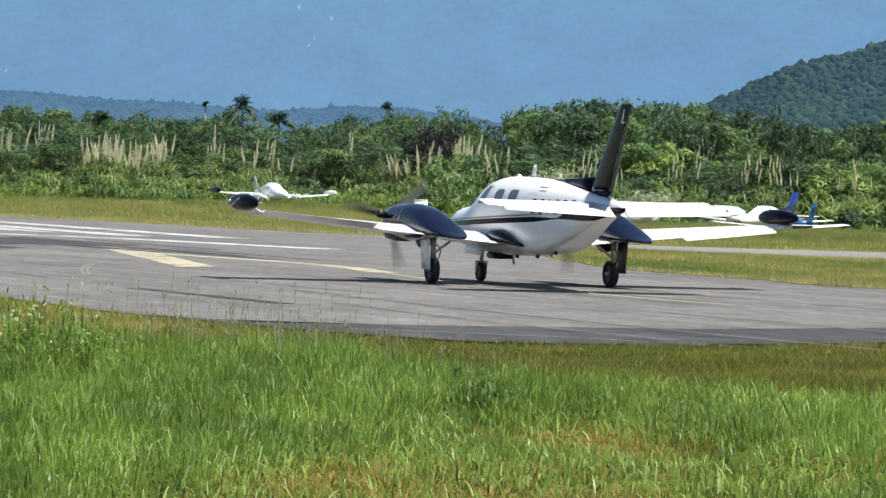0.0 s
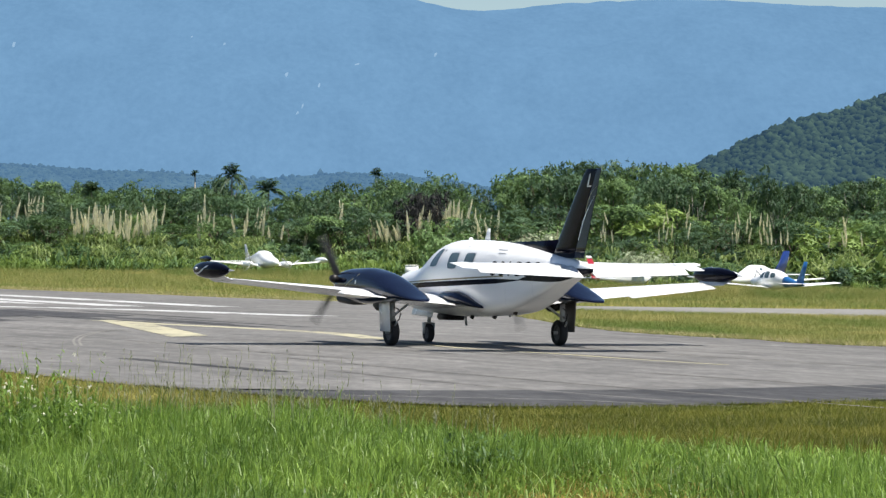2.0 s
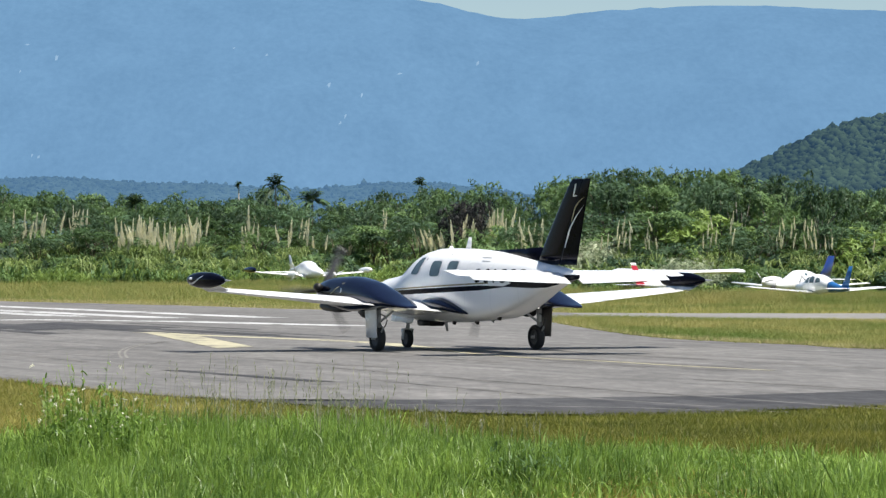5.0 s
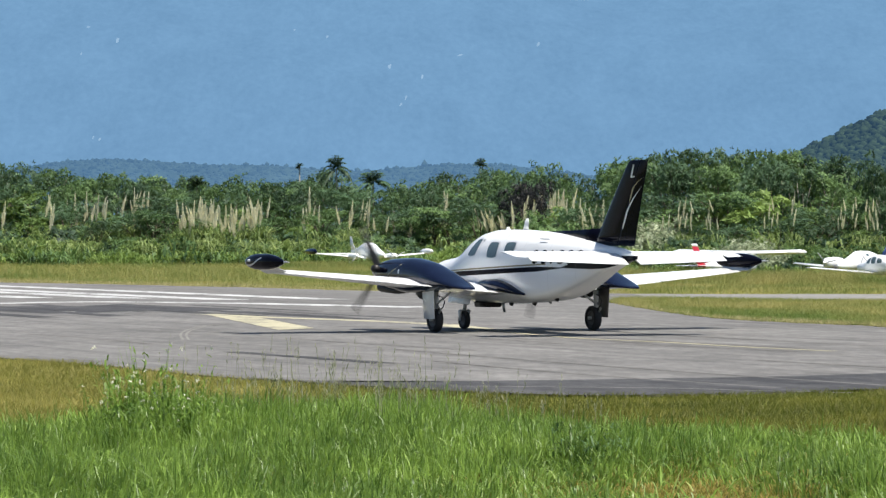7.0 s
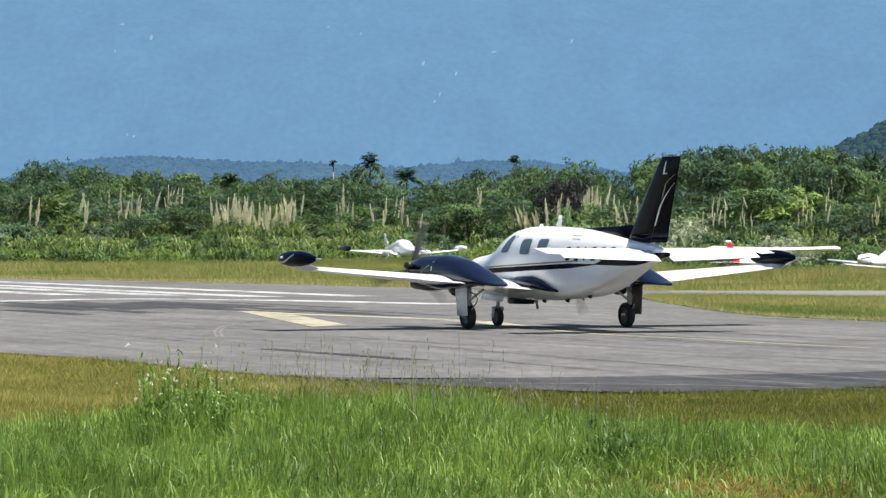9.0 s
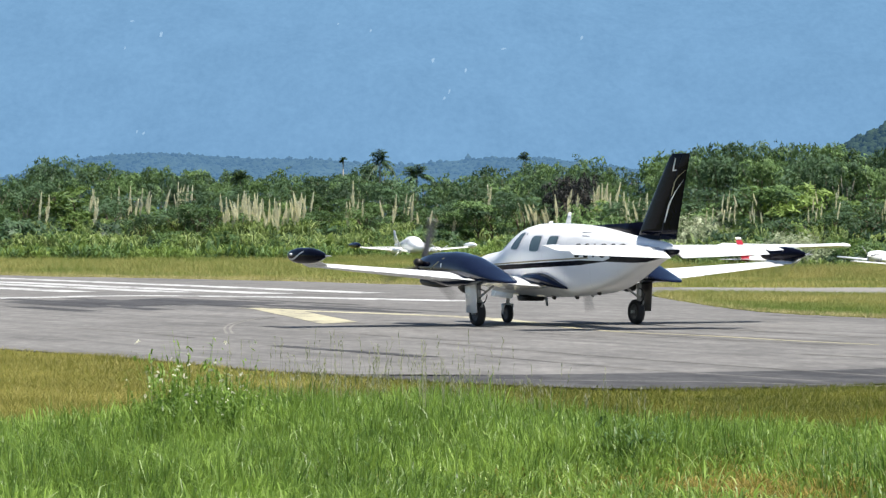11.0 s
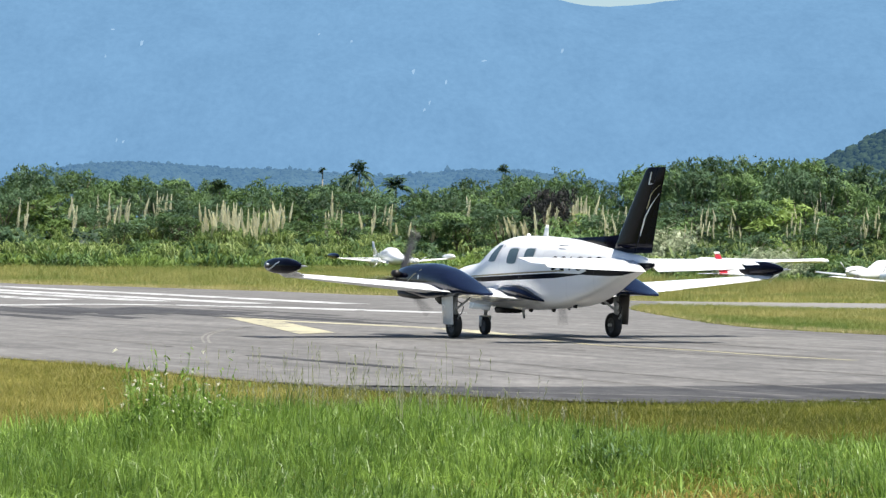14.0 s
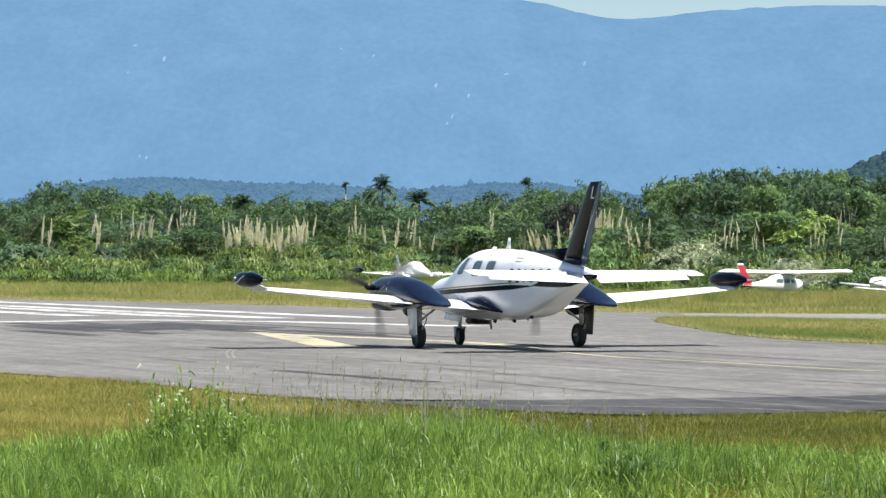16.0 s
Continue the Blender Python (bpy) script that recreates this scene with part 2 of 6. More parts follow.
def marking(name, color, wear):
    """Road paint worn through to the asphalt in streaks along the traffic."""
    n = Nodes(name)
    a, b = n.noise(0.8, 6, 0.7, stretch=(1.0, 0.3, 1)), n.noise(6.0, 4, 0.7, stretch=(1, 0.3, 1))
    r = n.math("ADD", n.math("MULTIPLY", a, 0.75), n.math("MULTIPLY", b, 0.25))
    col = n.ramp(r, (wear - 0.10, (0.13, 0.125, 0.115)), (wear, c3(color, 0.78)), (wear + 0.16, color))
    return n.done(n.principled(col, 0.72))


WHITE_MARK = marking("worn_white_marking", (0.55, 0.55, 0.54), 0.49)
YELLOW_MARK = marking("worn_yellow_marking", (0.46, 0.425, 0.285), 0.475)


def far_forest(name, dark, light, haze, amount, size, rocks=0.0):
    """Wooded slopes of the distant backdrop: lit foliage with blue haze painted as emission."""
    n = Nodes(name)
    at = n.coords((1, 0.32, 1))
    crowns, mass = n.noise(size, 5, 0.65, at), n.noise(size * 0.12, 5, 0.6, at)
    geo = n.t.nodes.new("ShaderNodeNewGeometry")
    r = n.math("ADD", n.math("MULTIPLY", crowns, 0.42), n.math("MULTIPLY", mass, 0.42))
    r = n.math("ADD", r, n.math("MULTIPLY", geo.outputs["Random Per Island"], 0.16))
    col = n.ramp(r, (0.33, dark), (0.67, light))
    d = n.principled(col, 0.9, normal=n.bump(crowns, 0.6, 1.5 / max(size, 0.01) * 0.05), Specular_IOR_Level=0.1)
    # the air's haze, put into the slope as emitted colour
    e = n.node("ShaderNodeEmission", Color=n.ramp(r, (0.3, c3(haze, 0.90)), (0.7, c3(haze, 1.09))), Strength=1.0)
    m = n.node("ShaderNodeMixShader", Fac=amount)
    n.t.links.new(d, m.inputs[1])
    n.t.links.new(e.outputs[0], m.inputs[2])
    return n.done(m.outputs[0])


# the third colour of each range is its painted haze, which glows
MOUNTAIN = far_forest("hazed_mountain_forest", (0.015, 0.03, 0.03), (0.09, 0.12, 0.10), (0.113, 0.228, 0.381), 0.88, 0.13)
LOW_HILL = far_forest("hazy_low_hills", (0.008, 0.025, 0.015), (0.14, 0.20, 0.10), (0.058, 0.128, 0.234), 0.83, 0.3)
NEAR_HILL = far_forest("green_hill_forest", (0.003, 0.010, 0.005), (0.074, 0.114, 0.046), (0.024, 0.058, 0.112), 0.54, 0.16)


# ---------------------------------------------------------------- mesh helpers
def part(name, bm, material, parent=None, label="", smooth=True):
    """Links a bmesh as one mesh object under a thing or part."""
    me = bpy.data.meshes.new(name)
    bmesh.ops.recalc_face_normals(bm, faces=bm.faces[:])
    bm.to_mesh(me)
    bm.free()
    return link(name, me, material, parent, label, smooth)


def link(name, me, material, parent=None, label="", smooth=True):
    me.materials.append(material)
    if smooth:
        me.polygons.foreach_set("use_smooth", [True] * len(me.polygons))
    ob = new(name, me)
    if parent is not None:
        ob.parent = parent
    if label:
        tagged(ob, label)
    return ob


def thing(name, m, label, category, group="", kind=""):
    e = new(name)
    e.empty_display_size = 0.3
    e.matrix_world = m
    return tagged(e, label, category, group, kind)


def mesh_np(name, verts, faces):
    """A mesh from arrays of places and of equal-sided faces."""
    verts, faces = np.asarray(verts, np.float32), np.asarray(faces, np.int32)
    me = bpy.data.meshes.new(name)
    me.vertices.add(len(verts))
    me.vertices.foreach_set("co", verts.ravel())
    me.loops.add(faces.size)
    me.loops.foreach_set("vertex_index", faces.ravel())
    me.polygons.add(len(faces))
    me.polygons.foreach_set("loop_start", np.arange(len(faces), dtype=np.int32) * faces.shape[1])
    me.update(calc_edges=True)
    return me


def loft(rings, caps=True, closed=True):
    """Skin from ring to ring of points."""
    bm = bmesh.new()
    made = [[bm.verts.new(p) for p in ring] for ring in rings]
    for a, b in zip(made, made[1:]):
        n = len(a)
        for i in range(n if closed else n - 1):
            bm.faces.new((a[i], a[(i + 1) % n], b[(i + 1) % n], b[i]))
    if caps:
        bm.faces.new(made[0][::-1])
        bm.faces.new(made[-1])
    return bm


def smooth_rows(rows, n):
    """Rows of numbers, the first rising, resampled at n even steps with a smooth (monotone) curve."""
    rows = np.array(sorted(rows), float)
    x, v = rows[:, 0], rows[:, 1:]
    d = np.diff(v, axis=0) / np.diff(x)[:, None]
    s = np.zeros_like(v)
    s[0], s[-1] = d[0], d[-1]
    for i in range(1, len(x) - 1):
        s[i] = np.where(d[i - 1] * d[i] > 0, 2 * d[i - 1] * d[i] / (d[i - 1] + d[i] + 1e-12), 0)
    out = []
    for q in np.linspace(x[0], x[-1], n):
        i = min(np.searchsorted(x, q, side="right") - 1, len(x) - 2)
        h = x[i + 1] - x[i]
        u = (q - x[i]) / h
        out.append([q, *((1 + 2 * u) * (1 - u) ** 2 * v[i] + u * (1 - u) ** 2 * h * s[i] + u * u * (3 - 2 * u) * v[i + 1] + u * u * (u - 1) * h * s[i + 1])])
    return out


def body_ring(x, y, half, top, bottom, power=2.3, n=28, low=None):
    """A rounded section across x: widest at its middle height; low: how square its lower half is."""
    mid, ring = (top + bottom) / 2, []
    upper = power
    for k in range(n):
        a = 2 * math.pi * k / n
        c, s = math.cos(a), math.sin(a)
        power = low if low and s < 0 else upper
        ring.append((x, y + half * math.copysign(abs(c) ** (2 / power), c), mid + (top - bottom) / 2 * math.copysign(abs(s) ** (2 / power), s)))
    return ring


def foil_ring(lead, trail, y, z, thick, n=9, twist=0.0):
    """A wing section at y from the leading to the trailing edge."""
    top, low = [], []
    for k in range(n):
        u = (1 - math.cos(math.pi * k / (n - 1))) / 2
        t = 5 * thick * (0.2969 * math.sqrt(u) - 0.126 * u - 0.3516 * u * u + 0.2843 * u**3 - 0.1015 * u**4)
        c = lead - trail
        x, zc = lead - u * c, z + 0.02 * c * math.sin(math.pi * u) - twist * u * c
        top.append((x, y, zc + t * c * 1.1))
        low.append((x, y, zc - t * c * 0.8))
    return top + low[-2:0:-1]


def fin_ring(lead, trail, z, thick, n=9):
    return [(x, zz, z) for x, _, zz in [(p[0], 0, p[2]) for p in foil_ring(lead, trail, 0, 0.0, thick, n)]]


def tube(points, radii, n=10):
    """A round tube along points."""
    rings, pts = [], [Vector(p) for p in points]
    for i, p in enumerate(pts):
        d = (pts[min(i + 1, len(pts) - 1)] - pts[max(i - 1, 0)]).normalized()
        a = d.orthogonal().normalized() if abs(d.z) > 0.9 else d.cross(Vector((0, 0, 1))).normalized()
        b = d.cross(a)
        r = radii[i] if isinstance(radii, (list, tuple)) else radii
        rings.append([p + r * (math.cos(q) * a + math.sin(q) * b) for q in (2 * math.pi * k / n for k in range(n))])
    return loft(rings)


def slab(corners, thick, direction):
    """A bevelled plate: corners in one plane, thickened along direction."""
    d = Vector(direction).normalized() * thick
    bm = loft([[Vector(c) for c in corners], [Vector(c) + d for c in corners]])
    bmesh.ops.bevel(bm, geom=bm.edges[:], offset=min(0.006, thick * 0.3), segments=1, affect="EDGES")
    return bm


def block(x0, x1, y0, y1, z0, z1, bevel=0.01):
    bm = loft([[(x0, y0, z0), (x1, y0, z0), (x1, y1, z0), (x0, y1, z0)], [(x0, y0, z1), (x1, y0, z1), (x1, y1, z1), (x0, y1, z1)]])
    if bevel:
        bmesh.ops.bevel(bm, geom=bm.edges[:], offset=bevel, segments=2, affect="EDGES")
    return bm


def wheel_bm(r, width, profile):
    """A ring turned about y from (radius, offset) pairs."""
    n, rings = 28, []
    for k in range(n):
        a = 2 * math.pi * k / n
        rings.append([(q * r * math.cos(a), o * width, q * r * math.sin(a)) for q, o in profile])
    return loft(rings + rings[:1], caps=False)


TYRE = [(0.60, -0.36), (0.74, -0.48), (0.90, -0.46), (0.975, -0.34), (1.0, -0.14), (1.0, 0.14), (0.975, 0.34), (0.90, 0.46), (0.74, 0.48), (0.60, 0.36), (0.56, 0.0)]
RIM = [(0.02, -0.16), (0.16, -0.30), (0.30, -0.16), (0.50, -0.20), (0.61, -0.37), (0.61, 0.37), (0.50, 0.20), (0.30, 0.16), (0.16, 0.30), (0.02, 0.16)]


def wheel(parent, at, r, width):
    """A wheel that turns about y: tyre and rim."""
    w = part("wheel", wheel_bm(r, width, TYRE), RUBBER, parent, "black rubber tyre")
    w.matrix_basis = Matrix.Translation(at)
    part("rim", wheel_bm(r, width, RIM), RIM_METAL, w, "dull metal hub")
    return w


FADED_MARK = plain("faded_yellow_marking", (0.30, 0.275, 0.18), 0.75, grain=1.5, vary=0.35)


# ---------------------------------------------------------------- ground and pavement
def spline(points, n=10):
    """A smooth open line through points in the plane."""
    p = [points[0], *points, points[-1]]
    out = []
    for i in range(1, len(p) - 2):
        a, b, c, d = (np.array(q, float) for q in p[i - 1:i + 3])
        for k in range(n):
            t = k / n
            out.append(tuple(0.5 * (2 * b + (c - a) * t + (2 * a - 5 * b + 4 * c - d) * t * t + (3 * b - a - 3 * c + d) * t**3)))
    return out + [tuple(points[-1])]


NEAR_EDGE = spline([(-60, 150), (-30, 104), (-14, 81), (-8.3, 70.5), (-5.8, 66), (-3.4, 60.3), (-1.9, 57.6), (0.1, 54.4), (1.7, 52.6), (3.2, 52.2), (6.3, 54.0), (8.6, 56.2), (14, 61), (30, 74), (90, 120)])
FAR_EDGE = spline([(-140, 420), (-60, 270), (-24, 201), (-16.7, 190), (-7.4, 174), (-2.1, 163), (1.6, 158), (7.3, 155), (11.7, 152.5), (18.7, 153), (40, 156), (150, 170)])
def ragged(line, amount, seed):
    """A line whose points wander a little, as an overgrown edge does."""
    rng = random.Random(seed)
    return [(x + rng.uniform(-0.3, 0.3) * amount, y + rng.uniform(-1, 1) * amount) for x, y in line]


ISLAND_NEAR = spline([(7.0, 132), (7.15, 126), (7.8, 112.5), (8.7, 103), (11.2, 96), (13.7, 90), (24, 84), (60, 92), (150, 125)])
ISLAND_FAR = spline([(7.0, 132), (7.9, 136), (9.0, 137), (11.1, 136), (16.4, 133), (20.9, 131.5), (40, 133), (150, 146)])
ISLAND_NEAR = ISLAND_NEAR[:1] + ragged(ISLAND_NEAR[1:-1], 0.28, 3) + ISLAND_NEAR[-1:]
ISLAND_FAR = ISLAND_FAR[:1] + ragged(ISLAND_FAR[1:-1], 0.4, 4) + ISLAND_FAR[-1:]
NEAR_EDGE = ragged(spline(NEAR_EDGE, 4), 0.10, 5)
FAR_EDGE = ragged(FAR_EDGE, 0.5, 6)


def sheet(name, outline, z, material, kind="structure", label="", category="", parent=None):
    """A flat area with a thin edge standing down into the ground."""
    bm = bmesh.new()
    top = [bm.verts.new((x, y, z)) for x, y in outline]
    low = [bm.verts.new((x, y, z - 0.12)) for x, y in outline]
    f = bm.faces.new(top)
    n = len(top)
    for i in range(n):
        bm.faces.new((top[i], low[i], low[(i + 1) % n], top[(i + 1) % n]))
    bmesh.ops.triangulate(bm, faces=[f])
    ob = part(name, bm, material, parent, smooth=False)
    return tagged(ob, label, category, kind=kind)


def ribbon(name, line, width, z, material, parent, label=""):
    """A painted strip along a line."""
    bm, rows = bmesh.new(), []
    pts = [Vector(p) for p in line]
    for i, p in enumerate(pts):
        d = (pts[min(i + 1, len(pts) - 1)] - pts[max(i - 1, 0)]).normalized()
        s = Vector((-d.y, d.x)) * width / 2
        rows.append([bm.verts.new((*(p + s), z)), bm.verts.new((*(p - s), z))])
    for a, b in zip(rows, rows[1:]):
        bm.faces.new((a[0], a[1], b[1], b[0]))
    return part(name, bm, material, parent, label, smooth=False)


def ease(u):
    u = np.clip(u, 0, 1)
    return u * u * (3 - 2 * u)


def far_edge_y(x):
    e = np.array(FAR_EDGE)
    return np.interp(x, e[:, 0], e[:, 1])


def ground_z(x, y):
    """The field falls away gently beyond the runway, more so to the right."""
    amount = 0.25 + 0.55 * ease((np.asarray(x, float) - 2) / 20)
    return -amount * ease((np.asarray(y, float) - far_edge_y(x) - 6) / 85)


def ground():
    g = np.sign(np.linspace(-1, 1, 140)) * np.abs(np.linspace(-1, 1, 140)) ** 3
    xs = g * 4200
    ys = np.concatenate([np.linspace(-4000, -60, 14), np.linspace(-40, 460, 126), np.geomspace(480, 4700, 24)])
    X, Y = np.meshgrid(xs, ys)
    V = np.stack([X, Y, ground_z(X, Y)], -1).reshape(-1, 3)
    i = np.arange(X.size).reshape(X.shape)
    F = np.stack([i[:-1, :-1], i[:-1, 1:], i[1:, 1:], i[1:, :-1]], -1).reshape(-1, 4)
    tagged(link("ground", mesh_np("ground", V, F), GROUND), "flat grassy airfield ground reaching the hills", "ground", kind="structure")


def pavement():
    far = FAR_EDGE
    p = sheet("runway_pavement", NEAR_EDGE + far[::-1], 0.03, ASPHALT, label="worn grey asphalt runway end with turning pad", category="runway")
    # the darker, older strip along the near side
    cut = [(x, y + 0.02) for x, y in NEAR_EDGE if -2.4 < x < 30]
    inner = spline([(30, 81), (14, 67), (6.9, 60.2), (3.5, 58.4), (0.9, 57.4), (-0.8, 57.0), (-2.3, 58.6)])
    sheet("pavement_edge", cut + inner, 0.034, ASPHALT_DARK, label="dark older asphalt strip along the pavement edge", category="pavement")
    ribbon("edge_seam", spline([(0.6, 55.4), (3.6, 54.6), (5.0, 53.6), (6.2, 52.9), (9, 57.2)][:4]), 0.10, 0.0365, ASPHALT_PALE, p, "thin pale seam")
    sheet("taxiway", [(x, y) for x, y in ISLAND_FAR if x > 8.9] + [(x, y - 0.3) for x, y in far if x > 8.9][::-1], 0.034, ASPHALT_PALE, label="pale asphalt taxiway between grass strips", category="taxiway")
    isl = sheet("grass_island", ISLAND_NEAR + ISLAND_FAR[:0:-1], 0.05, GROUND, label="low grass island beside the runway pad", category="grass")
    # threshold bars, along the runway's axis
    axis = Vector((-0.372, 0.928))
    for near, length in (((-2.8, 138.2), 60), ((-6.3, 136.7), 60), ((-10.1, 140.4), 55), ((-13.9, 141.5), 50)):
        a = Vector(near)
        ribbon("threshold_bar", [tuple(a), tuple(a + axis * length * 0.5), tuple(a + axis * length)], 1.45, 0.036, WHITE_MARK, p, "worn white threshold bar")
    ribbon("edge_line", spline([(-30, 120), (-22, 122), (-15.2, 127.6), (-12.8, 131.4), (-9.9, 132.2), (-5.8, 129.3), (-1.9, 124.5), (0.6, 121.5)]), 1.7, 0.0365, WHITE_MARK, p, "worn white edge line")
    guide = spline([(-5.9, 110.3), (-4.0, 105.8), (-1.5, 101.6), (0.7, 96.8), (1.5, 93.0), (2.5, 87.5), (3.7, 82.8), (5.4, 79.4), (6.8, 75.8), (8.2, 73.0)])
    ribbon("taxi_line", guide[:44], 0.72, 0.036, YELLOW_MARK, p, "faded yellow guide line")
    ribbon("taxi_line", guide[43:], 0.24, 0.036, FADED_MARK, p, "almost worn-off yellow guide line")
    bm = bmesh.new()
    bm.faces.new([bm.verts.new((x, y, 0.038)) for x, y in ((-5.9, 109.8), (-3.1, 90.3), (-2.3, 92.3), (-4.45, 107.3))])
    part("arrow_band", bm, YELLOW_MARK, p, "worn yellow painted wedge", smooth=False)
    # tar stains before the threshold, ragged along the runway
    rng = random.Random(8)
    sheet("dark_patch", [(-14.4, 120.6), (-12.6, 123.8), (-11.0, 123.0), (-9.7, 128.2), (-7.4, 123.0), (-5.2, 118.2), (-6.4, 114.4), (-7.6, 116.6), (-8.8, 114.0), (-9.6, 111.2), (-10.2, 115.4), (-12.0, 115.6)], 0.0342, ASPHALT_DARK, label="dark worn asphalt patch before the threshold", category="pavement")
    for k in range(16):
        a = Vector((rng.uniform(-15.5, -4.0), rng.uniform(112, 127)))
        n = rng.uniform(5, 14)
        ribbon("tar_streak", [tuple(a), tuple(a - axis * n * 0.5 + Vector((rng.uniform(-0.2, 0.2), 0))), tuple(a - axis * n)], rng.uniform(0.25, 1.0), 0.0350 + 0.00003 * k, ASPHALT_DARK, p, "dark tar streak")
    # faint scuffs along the traffic
    for k in range(14):
        a = Vector((rng.uniform(-13, 9), rng.uniform(66, 112)))
        n, w = rng.uniform(7, 24), rng.uniform(0.06, 0.26)
        bend = Vector((rng.uniform(-0.5, 0.5), 0))
        ribbon("tyre_scuff", spline([tuple(a), tuple(a - axis * n * 0.5 + bend), tuple(a - axis * n)], 5), w, 0.0344 + 0.00002 * k, SCUFF, p, "faint tyre scuff")
    # rubber left by tyres, and the pale ring of a tight turn
    ribbon("rubber_mark", spline([(-3.4, 72.6), (-1.9, 69.2), (-0.4, 65.8)]), 0.42, 0.0357, ASPHALT_DARK, p, "dark tyre rubber mark")
    for off in (0.0, 0.13):
        ribbon("turn_mark", spline([(-4.5 - off, 98.0), (-4.98 - off, 95.2), (-5.16 - off, 90.8), (-5.06 - off, 86.3), (-4.72 - off, 81.4)]), 0.06, 0.0358, ASPHALT_PALE, p, "pale curved tyre mark")


# ---------------------------------------------------------------- the taxiing aeroplane (x ahead, y to its left)
BODY = [(4.36, 0.03, 1.24, 1.16), (4.2, 0.20, 1.38, 1.02), (3.9, 0.36, 1.52, 0.92), (3.4, 0.50, 1.67, 0.82), (2.75, 0.58, 1.74, 0.73), (2.2, 0.63, 1.84, 0.70), (1.8, 0.66, 2.02, 0.68), (1.4, 0.68, 2.22, 0.66), (1.0, 0.70, 2.34, 0.655), (0.4, 0.71, 2.40, 0.65),
        (-0.5, 0.70, 2.395, 0.66), (-1.3, 0.67, 2.37, 0.70), (-2.2, 0.60, 2.32, 0.78), (-3.1, 0.48, 2.23, 0.94), (-4.0, 0.35, 2.12, 1.20), (-4.8, 0.22, 2.03, 1.46), (-5.5, 0.11, 1.93, 1.64), (-5.9, 0.04, 1.84, 1.72)]
BODY_ROWS = smooth_rows(BODY, 60)
NACELLE_ROWS = smooth_rows([(2.80, 0.18, 1.55, 1.21), (2.66, 0.27, 1.60, 1.12), (2.35, 0.35, 1.66, 1.02), (1.9, 0.41, 1.71, 0.95), (1.0, 0.43, 1.73, 0.90), (0.2, 0.43, 1.645, 0.92), (-0.5, 0.42, 1.46, 0.98), (-1.1, 0.38, 1.27, 1.01), (-1.6, 0.28, 1.13, 1.015), (-2.0, 0.10, 1.05, 1.01)], 40)


def belly_power(x):
    """The aft body has a flat underside with a firm edge."""
    return 2.3 + 3.6 * float(ease((-0.8 - x) / 1.4))


def side_at(x, z, rows=BODY_ROWS, power=2.3):
    """Half width of the body at x and height z."""
    r = np.array(rows)
    half, top, bottom = (np.interp(x, r[:, 0], r[:, k]) for k in (1, 2, 3))
    if rows is BODY_ROWS and z < (top + bottom) / 2:
        power = belly_power(x)
    u = min(1.0, abs((z - (top + bottom) / 2) / ((top - bottom) / 2)))
    return half * (1 - u**power) ** (1 / power)


def skin_patch(corners, side, off, nu=10, nv=8, at=side_at):
    """A pane that follows the body's side: corners (x, z) in order, rounded."""
    a, b, c, d = (Vector(q) for q in corners)
    bm, rows = bmesh.new(), []
    for j in range(nv + 1):
        row = []
        for i in range(nu + 1):
            u, v = 2 * i / nu - 1, 2 * j / nv - 1
            # squeeze the corners of the square towards a rounded shape
            u2, v2 = u * math.sqrt(1 - 0.22 * v * v * v * v), v * math.sqrt(1 - 0.22 * u * u * u * u)
            s, t = (u2 + 1) / 2, (v2 + 1) / 2
            p = (a * (1 - s) + b * s) * (1 - t) + (d * (1 - s) + c * s) * t
            row.append(bm.verts.new((p.x, side * (at(p.x, p.y) + off), p.y)))
        rows.append(row)
    for p, q in zip(rows, rows[1:]):
        for i in range(nu):
            bm.faces.new((p[i], p[i + 1], q[i + 1], q[i]))
    return bm


def grow(corners, k):
    m = sum((Vector(c) for c in corners), Vector((0, 0))) / 4
    return [tuple(Vector(c) + (Vector(c) - m).normalized() * k) for c in corners]


def propeller(parent, at, side):
    """A hub with three twisted blades; it turns about x."""
    hub = part("propeller", loft([body_ring(x, 0, r, r, -r, 2.0, 16) for x, r in ((-0.10, 0.17), (0.0, 0.175), (0.12, 0.15), (0.24, 0.10), (0.32, 0.04), (0.34, 0.01))]), STEEL, parent, "polished spinner with black blades")
    hub.matrix_basis = Matrix.Translation(at)
    for k in range(3):
        rings = []
        for i in range(9):
            u = i / 8
            r = 0.14 + u * 1.04
            chord = 0.10 + 0.11 * math.sin(math.pi * min(1, 0.18 + u * 0.82)) ** 0.8 - 0.05 * u
            tw = radians(55 - 38 * u)
            th = 0.028 * (1 - 0.75 * u)
            ring = []
            for q in range(8):
                a = 2 * math.pi * q / 8
                cx, cy = chord / 2 * math.cos(a), th / 2 * math.sin(a)
                ring.append((cx * math.sin(tw) - cy * math.cos(tw), side * (cx * math.cos(tw) + cy * math.sin(tw)), r))
            rings.append(ring)
        b = part("blade", loft(rings), BLADE, hub)
        b.matrix_basis = pose(0, 0, 0, 120 * k, 0, 0)
    return hub


FIN = [(-3.95, -5.82, 2.02, 0.075), (-4.30, -5.95, 2.45, 0.075), (-5.02, -6.22, 3.30, 0.075), (-5.50, -6.42, 3.84, 0.07), (-5.62, -6.44, 3.93, 0.03)]


HINGE = 0.63                                       # share of the fin's chord before the rudder


def fin_at(z):
    f = np.array(FIN)
    return tuple(float(np.interp(z, f[:, 2], f[:, k])) for k in (0, 1, 3))


